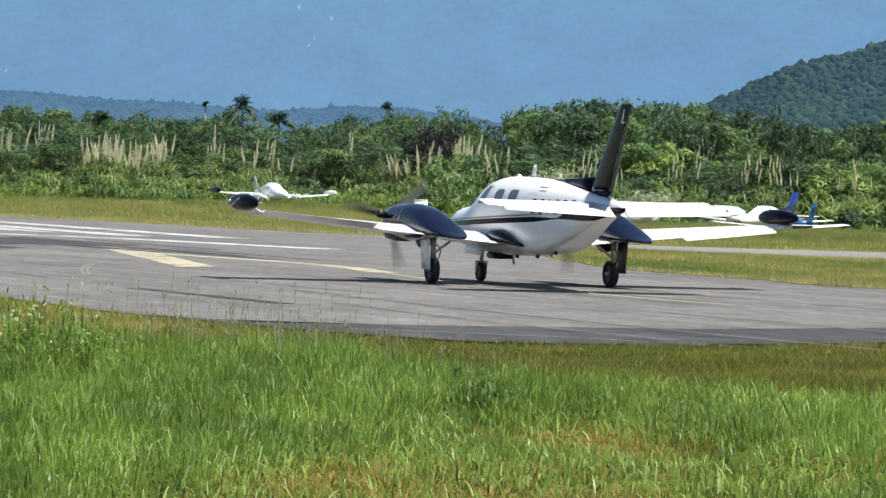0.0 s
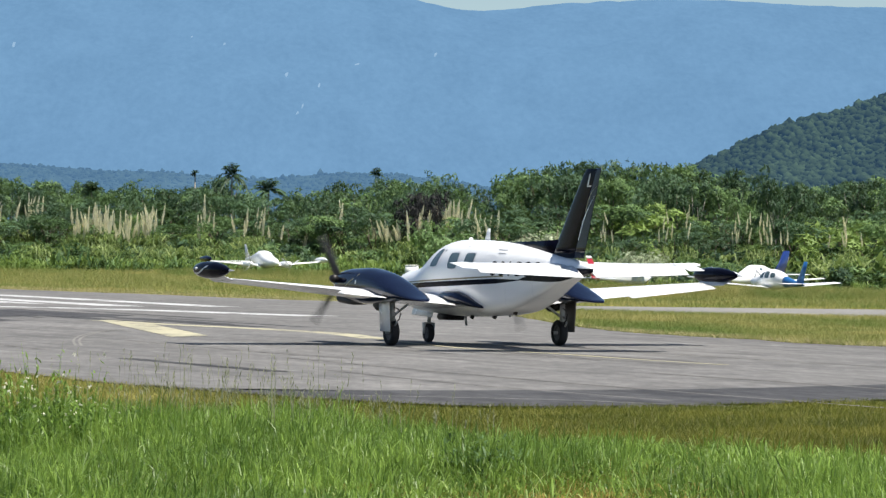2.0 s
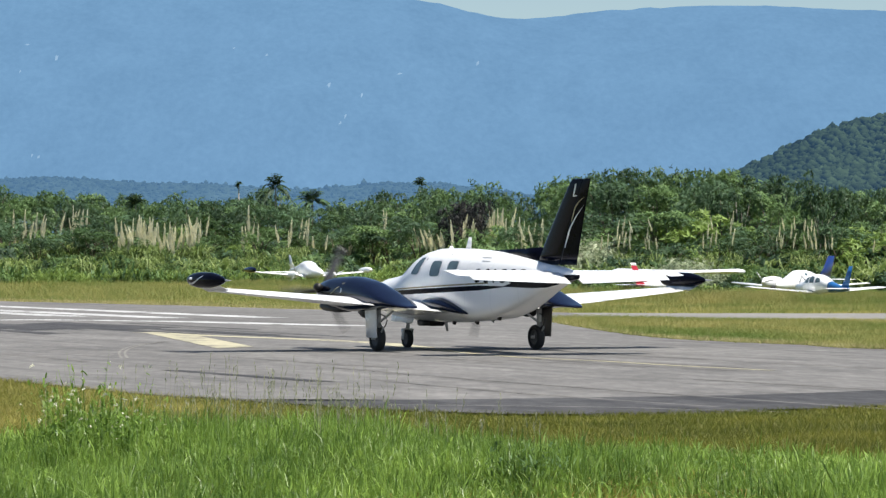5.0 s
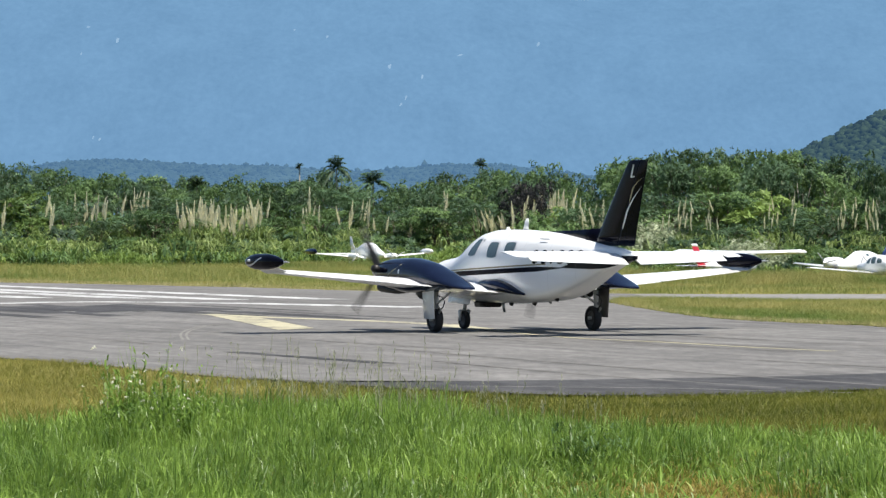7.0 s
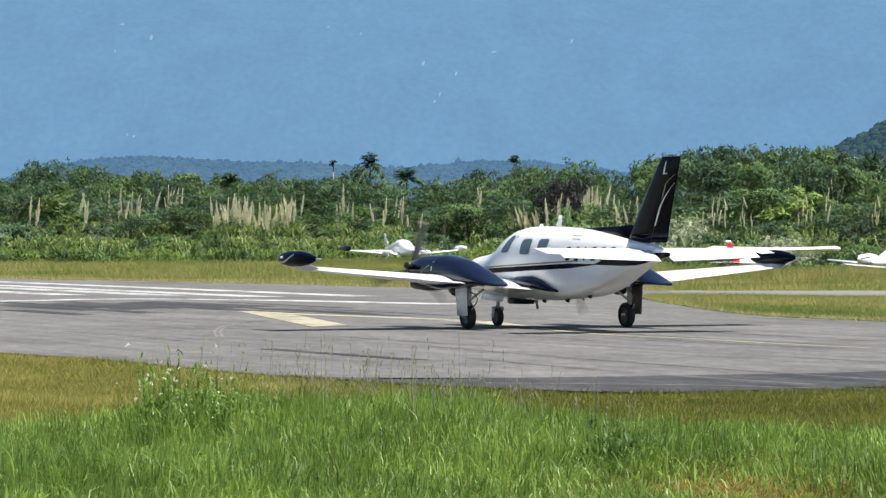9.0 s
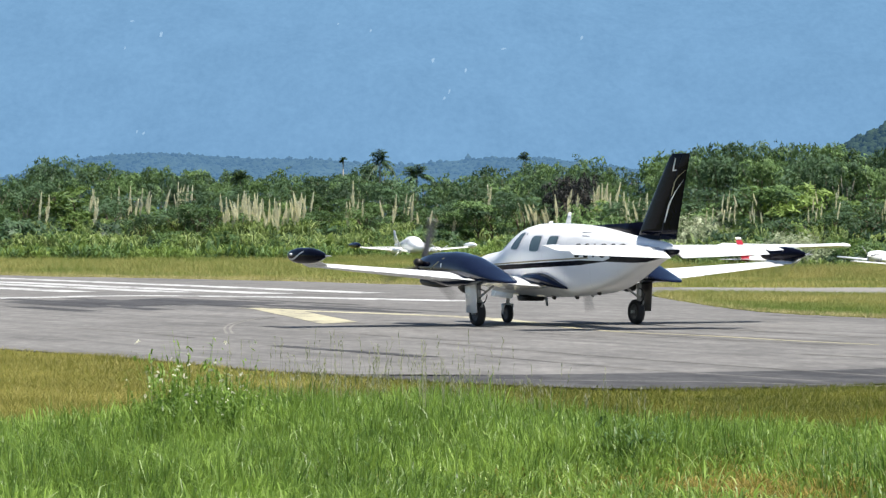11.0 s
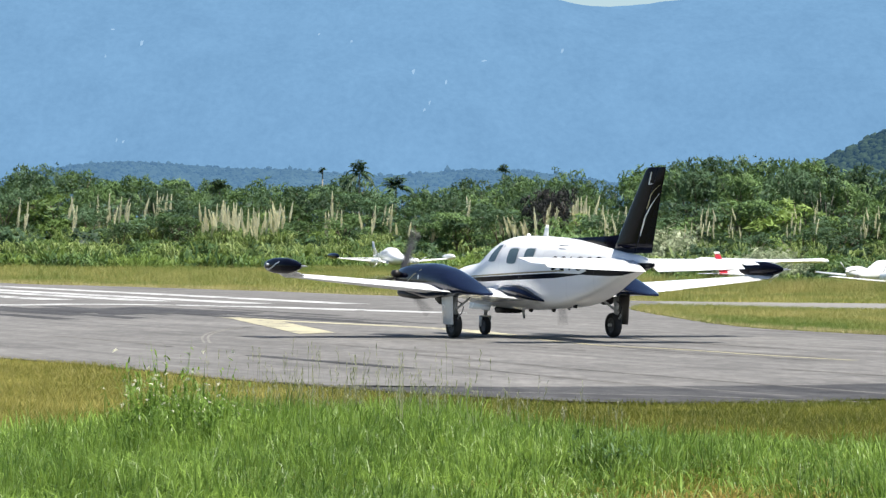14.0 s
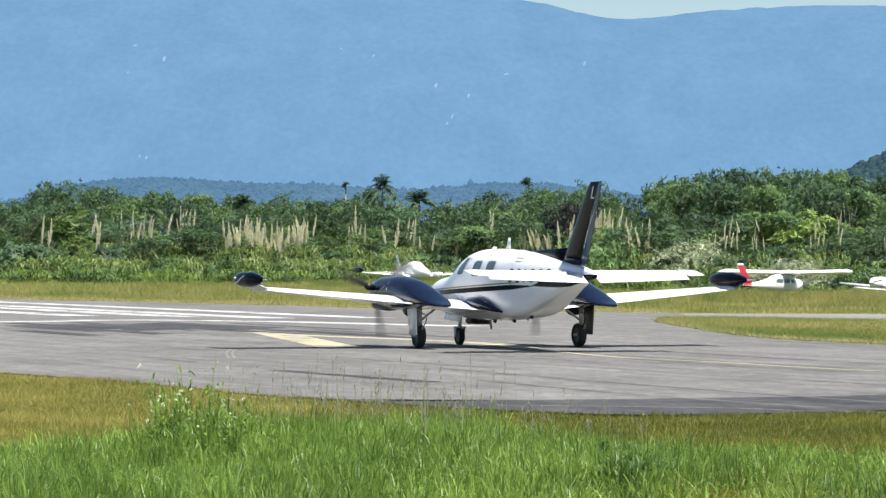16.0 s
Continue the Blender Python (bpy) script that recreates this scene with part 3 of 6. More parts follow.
def fin_half(x, z):
    """Half the fin's thickness at a place on its side."""
    lead, trail, thick = fin_at(z)
    u = min(1.0, max(0.0, (lead - x) / (lead - trail)))
    return 5.4 * thick * (lead - trail) * (0.2969 * math.sqrt(u) - 0.126 * u - 0.3516 * u**2 + 0.2843 * u**3 - 0.1015 * u**4)


def hinge_x(z):
    lead, trail, _ = fin_at(z)
    return lead + (trail - lead) * HINGE


def upright_ring(z, u0, u1, n=11):
    """A closed section of the fin between two shares of its chord."""
    lead, trail, _ = fin_at(z)
    xs = [lead + (trail - lead) * (u0 + (u1 - u0) * (1 - math.cos(math.pi * k / (n - 1))) / 2) for k in range(n)]
    return [(x, fin_half(x, z) + 0.001, z) for x in xs] + [(x, -fin_half(x, z) - 0.001, z) for x in xs[::-1]]


def taxiing_aeroplane():
    e = thing("taxiing_aeroplane", pose(2.47, 89.33, 0.03, 0, 0, 115.3), "white and navy twin-turboprop aeroplane with black fin on runway", "aeroplane")
    bm = loft([body_ring(x, 0, h, t, b, n=40, low=belly_power(x)) for x, h, t, b in BODY_ROWS])
    fus = part("fuselage", bm, FUSELAGE_PAINT, e, "white fuselage with black and gold cheatline")
    panes = {"cockpit_window": ((1.20, 1.78), (0.74, 1.78), (0.60, 2.18), (0.86, 2.18)), "door_window": ((0.12, 1.74), (-0.37, 1.74), (-0.37, 2.10), (0.12, 2.10)),
             "cabin_window": ((-0.72, 1.85), (-1.18, 1.85), (-1.18, 2.10), (-0.72, 2.10))}
    for s in (1, -1):
        for name, c in panes.items():
            fr = part(name, skin_patch(grow(c, 0.035), s, 0.004), SILVER_PAINT, fus, "thin window surround")
            part("pane", skin_patch(c, s, 0.010), GLASS_DARK, fr, "dark tinted pane")
        part("windshield", skin_patch(((2.02, 1.80), (1.66, 1.80), (1.36, 2.08), (1.55, 2.07)), s, 0.008), GLASS_DARK, fus, "dark windshield pane")
        # the mark on the side, illegible at this size
        for x0, w in ((-2.05, 0.22), (-2.42, 0.20), (-2.78, 0.08), (-3.05, 0.24), (-3.42, 0.22), (-3.78, 0.24)):
            part("side_mark", skin_patch(((x0, 1.60), (x0 - w, 1.61), (x0 - w, 1.93), (x0, 1.92)), s, 0.006, 3, 3), BLACK_PAINT, fus, "dark painted bar")
    for s in (1, -1):
        for x0, z0, w, h in ((-2.05, 2.175, 0.42, 0.018), (-2.15, 2.10, 0.34, 0.014), (0.52, 2.13, 0.06, 0.05), (-0.55, 2.24, 0.05, 0.03)):
            part("vent_slot", skin_patch(((x0, z0), (x0 - w, z0 - 0.01), (x0 - w, z0 + h - 0.01), (x0, z0 + h)), s, 0.005, 4, 2), GREY_METAL, fus, "small grey vent slot")
    for x0, y0, z0 in ((-0.25, 0.22, 0.67), (-1.20, 0.10, 0.69), (-2.35, 0.12, 0.80)):
        part("drain_mast", loft([body_ring(x0 + d, y0, r, z0 + 0.02, z0 - q, 2.0, 8) for d, r, q in ((0.09, 0.01, 0.01), (0.05, 0.035, 0.06), (-0.05, 0.035, 0.07), (-0.10, 0.01, 0.03))]), DARK_METAL, e, "small dark belly drain")
    part("cabin_door_outline", skin_patch(((-1.62, 1.12), (-2.28, 1.14), (-2.28, 2.05), (-1.62, 2.08)), 1, 0.003), FUSELAGE_PAINT, fus, "closed white cabin door")
    part("aerial", loft([fin_ring(-0.40, -0.70, 2.36, 0.07), fin_ring(-0.47, -0.70, 2.50, 0.07), fin_ring(-0.56, -0.71, 2.66, 0.06)]), WHITE_PAINT, e, "white blade aerial on the roof")
    for x, z in ((0.62, 0.70), (-1.75, 0.78)):
        part("aerial", loft([fin_ring(x + 0.10, x - 0.08, z, 0.08), fin_ring(x - 0.02, x - 0.14, z - (0.26 if x > 0 else 0.10), 0.06)]), GREY_METAL, e, "belly blade aerial")
    part("roof_beacon", tube([(0.35, 0, 2.36), (0.35, 0, 2.43), (0.35, 0, 2.455)], [0.06, 0.05, 0.02]), WHITE_PAINT, e, "small roof beacon")

    # fin, dorsal fin, rudder
    levels = [2.02, 2.25, 2.45, 2.9, 3.30, 3.60, 3.84, 3.90, 3.93]
    fin = part("fin", loft([upright_ring(z, 0.0, HINGE - 0.006) for z in levels]), BLACK_PAINT, e, "glossy black fin")
    rudder = part("rudder", loft([upright_ring(z, HINGE + 0.006, 1.0) for z in levels]), BLACK_PAINT, e, "black rudder turning on the fin")
    rudders.append(rudder)
    part("dorsal_fin", loft([[(x, -w, z0), (x, w, z0), (x, 0.01, z1), (x, -0.01, z1)] for x, w, z0, z1 in ((-1.75, 0.02, 2.30, 2.345), (-2.6, 0.035, 2.22, 2.37), (-3.5, 0.045, 2.12, 2.39), (-4.25, 0.05, 2.0, 2.42))]), BLACK_PAINT, e, "dark dorsal fin")
    for s in (1, -1):
        def swoosh(points, w):
            bm, rows = bmesh.new(), []
            for i, (x, z) in enumerate(points):
                k = math.sin(math.pi * min(1, 0.15 + 0.85 * i / (len(points) - 1))) * w
                rows.append([bm.verts.new((q, s * (fin_half(q, z) + 0.006), z)) for q in (x + k, x - k)])
            for a, b in zip(rows, rows[1:]):
                bm.faces.new((a[0], a[1], b[1], b[0]))
            return bm
        for line, w, paint, lab in (([(-5.30, 2.40), (-5.42, 2.60), (-5.56, 2.79), (-5.83, 3.08), (-6.20, 3.36)], 0.034, SILVER_PAINT, "silver swoosh line"),
                                    ([(-5.56, 2.99), (-5.70, 3.18), (-5.94, 3.40), (-6.26, 3.55)], 0.026, GOLD_PAINT, "thin gold swoosh line")):
            part("fin_swoosh", swoosh([(min(x, hinge_x(z) - 0.012 - w), z) for x, z in spline(line, 6)], w), paint, rudder, lab)
        for corners in (((-5.70, 3.535), (-5.765, 3.535), (-5.875, 3.83), (-5.83, 3.83)), ((-5.765, 3.535), (-5.895, 3.55), (-5.90, 3.575), (-5.775, 3.565))):
            part("fin_badge", skin_patch(corners, s, 0.005, 3, 4, at=fin_half), SILVER_PAINT, fin, "pale mark near the fin tip")
        # tailplane and elevator
        part("tailplane", loft([foil_ring(-4.20, -5.18, s * y, z, t) for y, z, t in ((0.05, 1.83, 0.10),)] + [foil_ring(-4.26, -5.16, s * 0.5, 1.835, 0.10), foil_ring(-4.50, -5.12, s * 2.48, 1.86, 0.09)]), WHITE_PAINT, e, "white tailplane")
        part("elevator", loft([foil_ring(-5.19, -5.86, s * 0.15, 1.840, 0.12, 7, 0.36), foil_ring(-5.14, -5.66, s * 2.48, 1.870, 0.12, 7, 0.36)]), WHITE_PAINT, e, "white elevator")
        part("elevator_horn", loft([foil_ring(-4.78, -5.66, s * 2.50, 1.895, 0.07, 7, 0.15), foil_ring(-4.90, -5.62, s * 2.88, 1.89, 0.05, 7, 0.15)]), WHITE_PAINT, e)
        # wing: root to tip with dihedral
        zw = lambda y: 0.93 + 0.0875 * (y - 0.7)
        secs = [(0.45, 2.05, -0.95), (0.95, 1.65, -0.92), (2.15, 1.42, -0.84), (3.2, 1.22, -0.74), (6.15 if s > 0 else 5.98, 0.72, -0.42)]
        part("wing", loft([foil_ring(a, b + (0.42 if y > 0.9 else 0.3), s * y, zw(y) + 0.02, 0.14, twist=0.015) for y, a, b in secs]), WHITE_PAINT, e, "white wing with dihedral")
        part("flap", loft([foil_ring(-0.60, -1.06, s * 0.98, zw(0.98) - 0.01, 0.12, 7, 0.04), foil_ring(-0.45, -0.90, s * 1.72, zw(1.72) - 0.01, 0.12, 7, 0.04)]), WHITE_PAINT, e, "white flap")
        part("flap", loft([foil_ring(-0.41, -0.86, s * 2.58, zw(2.58) - 0.01, 0.12, 7, 0.03), foil_ring(-0.32, -0.76, s * 3.55, zw(3.55) - 0.01, 0.12, 7, 0.03)]), WHITE_PAINT, e, "white flap")
        ail = part("aileron", loft([foil_ring(-0.31, -0.74, s * 3.60, zw(3.6) - 0.01, 0.12, 7, 0.02), foil_ring(-0.02, -0.42, s * (6.08 if s > 0 else 5.92), zw(6.08) - 0.005, 0.12, 7, 0.02)]), WHITE_PAINT, e, "white aileron")
        ailerons.append((ail, Vector((-0.31, s * 3.60, zw(3.6))), Vector((-0.02, s * 6.08, zw(6.08))), s))
        part("wing_root_fairing", loft([body_ring(x, s * 0.62, w, t, b, 2.2, 20) for x, w, t, b in smooth_rows([(0.75, 0.04, 1.14, 1.06), (0.2, 0.17, 1.23, 1.0), (-0.4, 0.24, 1.24, 0.95), (-0.9, 0.20, 1.15, 0.91), (-1.35, 0.11, 1.01, 0.88), (-1.7, 0.02, 0.91, 0.87)], 20)]), NAVY_PAINT, e, "navy wing-root fairing")
        # tip tank
        ty = 6.38 if s > 0 else 6.19
        tank = part("tip_tank", loft([body_ring(x, s * ty, r, 1.65 + r * 0.97, 1.65 - r * 0.97, 2.0, 20) for x, r in smooth_rows([(1.18, 0.015), (1.06, 0.09), (0.78, 0.16), (0.36, 0.192), (-0.08, 0.188), (-0.5, 0.142), (-0.86, 0.065), (-1.03, 0.012)], 26)]), BLACK_PAINT, e, "dark navy wingtip fuel tank")
        part("tank_pylon", loft([foil_ring(0.85, -0.50, s * 6.08, zw(6.08) + 0.02, 0.12), foil_ring(0.80, -0.45, s * 6.30, zw(6.3) + 0.10, 0.10)]), SILVER_PAINT, e)
        part("tip_light", loft([body_ring(x, s * (ty + 0.165), r, 1.68 + r, 1.68 - r, 2.0, 8) for x, r in ((0.74, 0.006), (0.68, 0.03), (0.58, 0.03), (0.52, 0.006))]), WHITE_PAINT, tank, "small pale tip light")
        part("tank_swoosh", loft([[(x, s * (ty + 0.004 + math.sqrt(max(0.0, r * r - (z + q - 1.65) ** 2))), z + q) for q in (-0.016, 0.016)] for x, r, z in ((0.80, 0.158, 1.575), (0.62, 0.178, 1.565), (0.42, 0.19, 1.59), (0.24, 0.193, 1.64), (0.10, 0.192, 1.70), (-0.06, 0.189, 1.745))], caps=False, closed=False), SILVER_PAINT, tank, "silver swoosh line")
        part("tail_spike", tube([(-0.98, s * ty, 1.65), (-1.12, s * ty, 1.65), (-1.30, s * ty, 1.65)], [0.026, 0.018, 0.006], 8), SILVER_PAINT, tank, "slim pale tail spike")

        # engine nacelle
        nac = part("nacelle", loft([body_ring(x, s * 2.15, w, t, b, 2.35, 28) for x, w, t, b in NACELLE_ROWS]), NAVY_PAINT, e, "navy engine nacelle")
        part("engine_intake", loft([body_ring(x, s * 2.15, w, t, b, 2.6, 16) for x, w, t, b in ((2.70, 0.19, 1.10, 0.95), (2.56, 0.23, 1.12, 0.90), (1.9, 0.23, 1.04, 0.87), (1.5, 0.16, 1.0, 0.89), (1.35, 0.08, 0.97, 0.91))]), DARK_METAL, nac, "dark lower intake")
        part("intake_outlet", loft([body_ring(x, s * 2.15, w, t, b, 2.4, 12) for x, w, t, b in ((0.75, 0.10, 0.98, 0.84), (0.55, 0.14, 1.0, 0.76), (0.3, 0.12, 0.98, 0.78), (0.2, 0.05, 0.95, 0.85))]), DARK_METAL, nac)
        for q in (1, -1):
            part("exhaust_stub", tube([(2.52, s * 2.15 + q * 0.27, 1.46), (2.42, s * 2.15 + q * 0.38, 1.47), (2.26, s * 2.15 + q * 0.46, 1.475), (2.04, s * 2.15 + q * 0.50, 1.475)], [0.09, 0.095, 0.09, 0.085], 12), DARK_METAL, nac, "sooty exhaust stub")
        part("nacelle_swoosh", skin_patch(((1.62, 1.32), (1.58, 1.30), (0.90, 1.585), (0.95, 1.60)), 1, 0.0, 6, 2, at=lambda x, z: s * 2.15 + (side_at(x, z, NACELLE_ROWS, 2.35) + 0.006)), GOLD_PAINT, nac, "thin gold line")
        part("cowl_vent", skin_patch(((1.02, 1.36), (0.96, 1.36), (0.96, 1.46), (1.02, 1.46)), 1, 0.0, 3, 3, at=lambda x, z: s * 2.15 + (side_at(x, z, NACELLE_ROWS, 2.35) + 0.006)), SILVER_PAINT, nac, "pale vent plate")
        props.append(propeller(e, (2.92, s * 2.15, 1.39), 1))

        # main gear
        leg = part("main_gear_leg", tube([(-0.10, s * 2.12, 0.98), (-0.10, s * 2.12, 0.52)], [0.062, 0.058], 12), BARE_METAL, e, "grey main gear leg")
        part("oleo", tube([(-0.10, s * 2.12, 0.54), (-0.10, s * 2.12, 0.33)], 0.036, 10), STEEL, leg, "bright oleo piston")
        part("axle", tube([(0.0, s * 2.24, 0.295), (0.0, s * 1.97, 0.295)], 0.04, 10), BARE_METAL, leg)
        part("torque_link", tube([(-0.16, s * 2.12, 0.66), (-0.34, s * 2.12, 0.53), (-0.16, s * 2.12, 0.37)], 0.022, 8), BARE_METAL, leg)
        part("brake_hose", tube([(-0.16, s * 2.10, 0.86), (-0.34, s * 2.08, 0.82), (-0.46, s * 2.07, 0.72), (-0.40, s * 2.08, 0.60), (-0.22, s * 2.08, 0.50), (-0.10, s * 2.07, 0.36)], 0.014, 6), DARK_METAL, leg)
        part("side_brace", tube([(-0.08, s * 2.12, 0.64), (-0.06, s * 1.72, 0.93)], 0.028, 8), BARE_METAL, leg)
        dx, dy = (-0.12, 2.27) if s > 0 else (-0.12, 2.36)
        # the right door carries its shade as a darker colour
        part("gear_door", slab([(dx + 0.42, s * dy, 1.02), (dx - 0.18, s * dy, 1.02), (dx - 0.16, s * (dy - 0.03), 0.31), (dx + 0.38, s * (dy - 0.03), 0.31)], 0.025, (0, s, 0)), WHITE_PAINT if s > 0 else DOOR_SHADED, e, "white gear door" if s > 0 else "gear door with the shade on its inner side painted dull")
        wheels.append((wheel(e, (0.0, s * 2.10, 0.295), 0.295, 0.20), 0.295, (0.0, s * 2.10)))
    # nose gear
    leg = part("nose_gear_leg", tube([(2.62, 0, 0.78), (2.68, 0, 0.44)], [0.05, 0.045], 12), BARE_METAL, e, "grey nose gear leg")
    part("fork", slab([(2.60, 0.11, 0.46), (2.78, 0.11, 0.46), (2.73, 0.11, 0.20), (2.66, 0.11, 0.20)], 0.02, (0, 1, 0)), BARE_METAL, leg)
    part("fork", slab([(2.60, -0.13, 0.46), (2.78, -0.13, 0.46), (2.73, -0.13, 0.20), (2.66, -0.13, 0.20)], 0.02, (0, 1, 0)), BARE_METAL, leg)
    part("fork_crown", block(2.62, 2.74, -0.13, 0.13, 0.43, 0.47), BARE_METAL, leg)
    wheels.append((wheel(e, (2.69, 0.0, 0.22), 0.22, 0.15), 0.22, (2.69, 0.0)))
    for s in (1, -1):
        part("nose_gear_door", slab([(2.95, s * 0.27, 0.82), (1.75, s * 0.27, 0.76), (1.75, s * 0.33, 0.60), (2.9, s * 0.33, 0.64)], 0.018, (0, s, 0)), WHITE_PAINT, e, "white nose gear door")
    part("nose_well_box", block(1.05, 1.70, -0.2, 0.24, 0.55, 0.70, 0.03), DARK_METAL, e)
    return e


props, wheels, ailerons, rudders = [], [], [], []
ground()
pavement()
plane = taxiing_aeroplane()


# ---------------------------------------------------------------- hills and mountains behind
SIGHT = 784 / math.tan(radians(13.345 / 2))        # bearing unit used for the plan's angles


def bearing(u):
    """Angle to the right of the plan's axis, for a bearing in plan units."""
    return math.atan((u - 784) / SIGHT)


def range_mesh(profile, dist, deep, cols, rows, lump, seed):
    """A range of hills: crest heights by bearing, with folds in its slope."""
    rng = np.random.default_rng(seed)
    u = np.linspace(profile[0][0], profile[-1][0], cols)
    px = np.array(profile, float)
    rise = (422 - np.interp(u, px[:, 0], px[:, 1])) / SIGHT
    # soften the straight pieces of the crest
    k = max(3, cols // 60)
    rise = np.convolve(np.pad(rise, k, mode="edge"), np.ones(2 * k + 1) / (2 * k + 1), "valid")
    v = np.linspace(0, 1, rows)
    A, Vv = np.meshgrid(np.arctan((u - 784) / SIGHT), v)
    R = dist - deep * (1 - Vv)
    X, Y = R * np.sin(A), R * np.cos(A)
    crest = 2.15 + rise[None, :] * dist * np.cos(A)
    Z = crest * (1 - (1 - Vv) ** 1.35)
    wave = np.zeros_like(Z)
    for s, a in ((0.9, 1.0), (2.1, 0.5), (4.7, 0.25)):
        ph = rng.uniform(0, 6.28, 4)
        wave += a * np.sin(X / lump * s * 1.7 + ph[0] + 1.5 * np.sin(R / lump * s + ph[1])) * np.cos(R / lump * s * 1.3 + ph[2])
    Z += wave * lump * 0.06 * np.sin(np.pi * Vv) * (crest / np.maximum(crest.max(), 1))
    V = np.stack([X, Y, Z - 1.5], -1).reshape(-1, 3)
    i = np.arange(Z.size).reshape(Z.shape)
    F = np.stack([i[:-1, :-1], i[:-1, 1:], i[1:, 1:], i[1:, :-1]], -1).reshape(-1, 4)
    return V, F


def crowns_on(name, V, shape, count, small, large, low, material, seed, label):
    """Round tree crowns standing all over a slope, each a little lumpy, as one mass."""
    rng = np.random.default_rng(seed)
    ball = bmesh.new()
    bmesh.ops.create_icosphere(ball, subdivisions=1, radius=1.0)
    ball.verts.ensure_lookup_table()
    B = np.array([v.co[:] for v in ball.verts])
    F = np.array([[v.index for v in f.verts] for f in ball.faces])
    ball.free()
    grid = V.reshape(*shape, 3)
    row = (low + (1 - low) * rng.random(count)) * (shape[0] - 1.001)
    col = rng.random(count) * (shape[1] - 1.001)
    i, j = row.astype(int), col.astype(int)
    fi, fj = (row - i)[:, None], (col - j)[:, None]
    c = (grid[i, j] * (1 - fi) + grid[i + 1, j] * fi) * (1 - fj) + (grid[i, j + 1] * (1 - fi) + grid[i + 1, j + 1] * fi) * fj
    r = small + (large - small) * rng.random(count) ** 2
    c[:, 2] += r * rng.uniform(-0.35, 0.25, count)
    lump = 1 + rng.normal(0, 0.20, (count, len(B), 1))
    tall = np.stack([np.ones(count), np.ones(count), rng.uniform(0.75, 1.1, count)], -1)
    P = c[:, None] + B[None] * lump * (r[:, None] * tall)[:, None]
    faces = (np.arange(count)[:, None, None] * len(B) + F[None]).reshape(-1, 3)
    tagged(link(name, mesh_np(name, P.reshape(-1, 3), faces), material), label, "forest", kind="stuff")


def hills():
    V, F = range_mesh([(-2600, 60), (-1400, -60), (-600, -100), (-200, -85), (200, -70), (570, -50), (850, -50), (985, -26), (1040, -12), (1085, 22), (1125, 2), (1199, -22), (1400, -30), (1549, -31), (1816, -20), (2300, -45), (3200, 40), (4200, 120)], 4600, 900, 400, 80, 160, 3)
    # small breaks along the crest
    rng = np.random.default_rng(5)
    crest = V[-400:, 2]
    crest += np.convolve(rng.normal(0, 1, 400), np.ones(5) / 5, "same") * 2.2 + np.convolve(rng.normal(0, 1, 400), np.ones(21) / 21, "same") * 5
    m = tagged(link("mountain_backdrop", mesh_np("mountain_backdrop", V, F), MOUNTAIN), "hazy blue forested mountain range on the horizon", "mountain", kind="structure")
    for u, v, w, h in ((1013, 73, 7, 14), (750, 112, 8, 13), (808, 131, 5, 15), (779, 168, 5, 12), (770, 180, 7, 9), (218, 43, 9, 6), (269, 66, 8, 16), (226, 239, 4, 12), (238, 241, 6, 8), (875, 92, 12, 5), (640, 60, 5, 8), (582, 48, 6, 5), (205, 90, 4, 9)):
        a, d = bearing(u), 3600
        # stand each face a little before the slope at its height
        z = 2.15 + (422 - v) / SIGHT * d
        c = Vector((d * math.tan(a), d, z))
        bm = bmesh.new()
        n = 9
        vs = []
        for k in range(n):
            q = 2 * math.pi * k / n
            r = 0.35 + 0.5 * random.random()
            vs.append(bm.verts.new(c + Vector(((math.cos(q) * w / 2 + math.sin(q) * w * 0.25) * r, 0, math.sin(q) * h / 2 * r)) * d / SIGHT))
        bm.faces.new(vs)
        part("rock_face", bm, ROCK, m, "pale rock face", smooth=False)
    V, F = range_mesh([(-500, 335), (-300, 335), (-60, 322), (40, 310), (110, 286), (220, 272), (330, 276), (440, 284), (520, 282), (600, 288), (700, 295), (800, 285), (900, 280), (1000, 287), (1150, 307), (1300, 330), (1700, 345), (2300, 340)], 2600, 300, 420, 24, 90, 8)
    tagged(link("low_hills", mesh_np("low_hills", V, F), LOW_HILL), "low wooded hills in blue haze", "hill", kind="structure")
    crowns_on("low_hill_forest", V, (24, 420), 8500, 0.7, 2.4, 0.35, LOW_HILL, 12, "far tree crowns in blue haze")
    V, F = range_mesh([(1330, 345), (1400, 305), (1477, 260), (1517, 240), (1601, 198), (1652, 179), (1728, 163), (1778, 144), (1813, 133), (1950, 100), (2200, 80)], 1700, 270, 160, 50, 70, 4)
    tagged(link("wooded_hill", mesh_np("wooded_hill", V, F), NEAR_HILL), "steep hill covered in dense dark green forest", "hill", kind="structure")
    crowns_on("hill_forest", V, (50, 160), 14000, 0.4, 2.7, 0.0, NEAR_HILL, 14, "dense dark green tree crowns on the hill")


# pale rock, mostly covered by an emitted haze colour like the slopes
ROCK = far_forest("hazed_pale_rock", (0.25, 0.24, 0.22), (0.4, 0.38, 0.35), (0.20, 0.33, 0.48), 0.88, 0.05)
hills()


# ---------------------------------------------------------------- aircraft parked on the grass
def parked(name, u, dist, heading, label, group="parked aircraft"):
    """An empty on the field at a bearing and distance."""
    x = (u - 784) / SIGHT * dist
    return thing(name, pose(x, dist, float(ground_z(x, dist)), 0, 0, heading), label, "aeroplane", group)


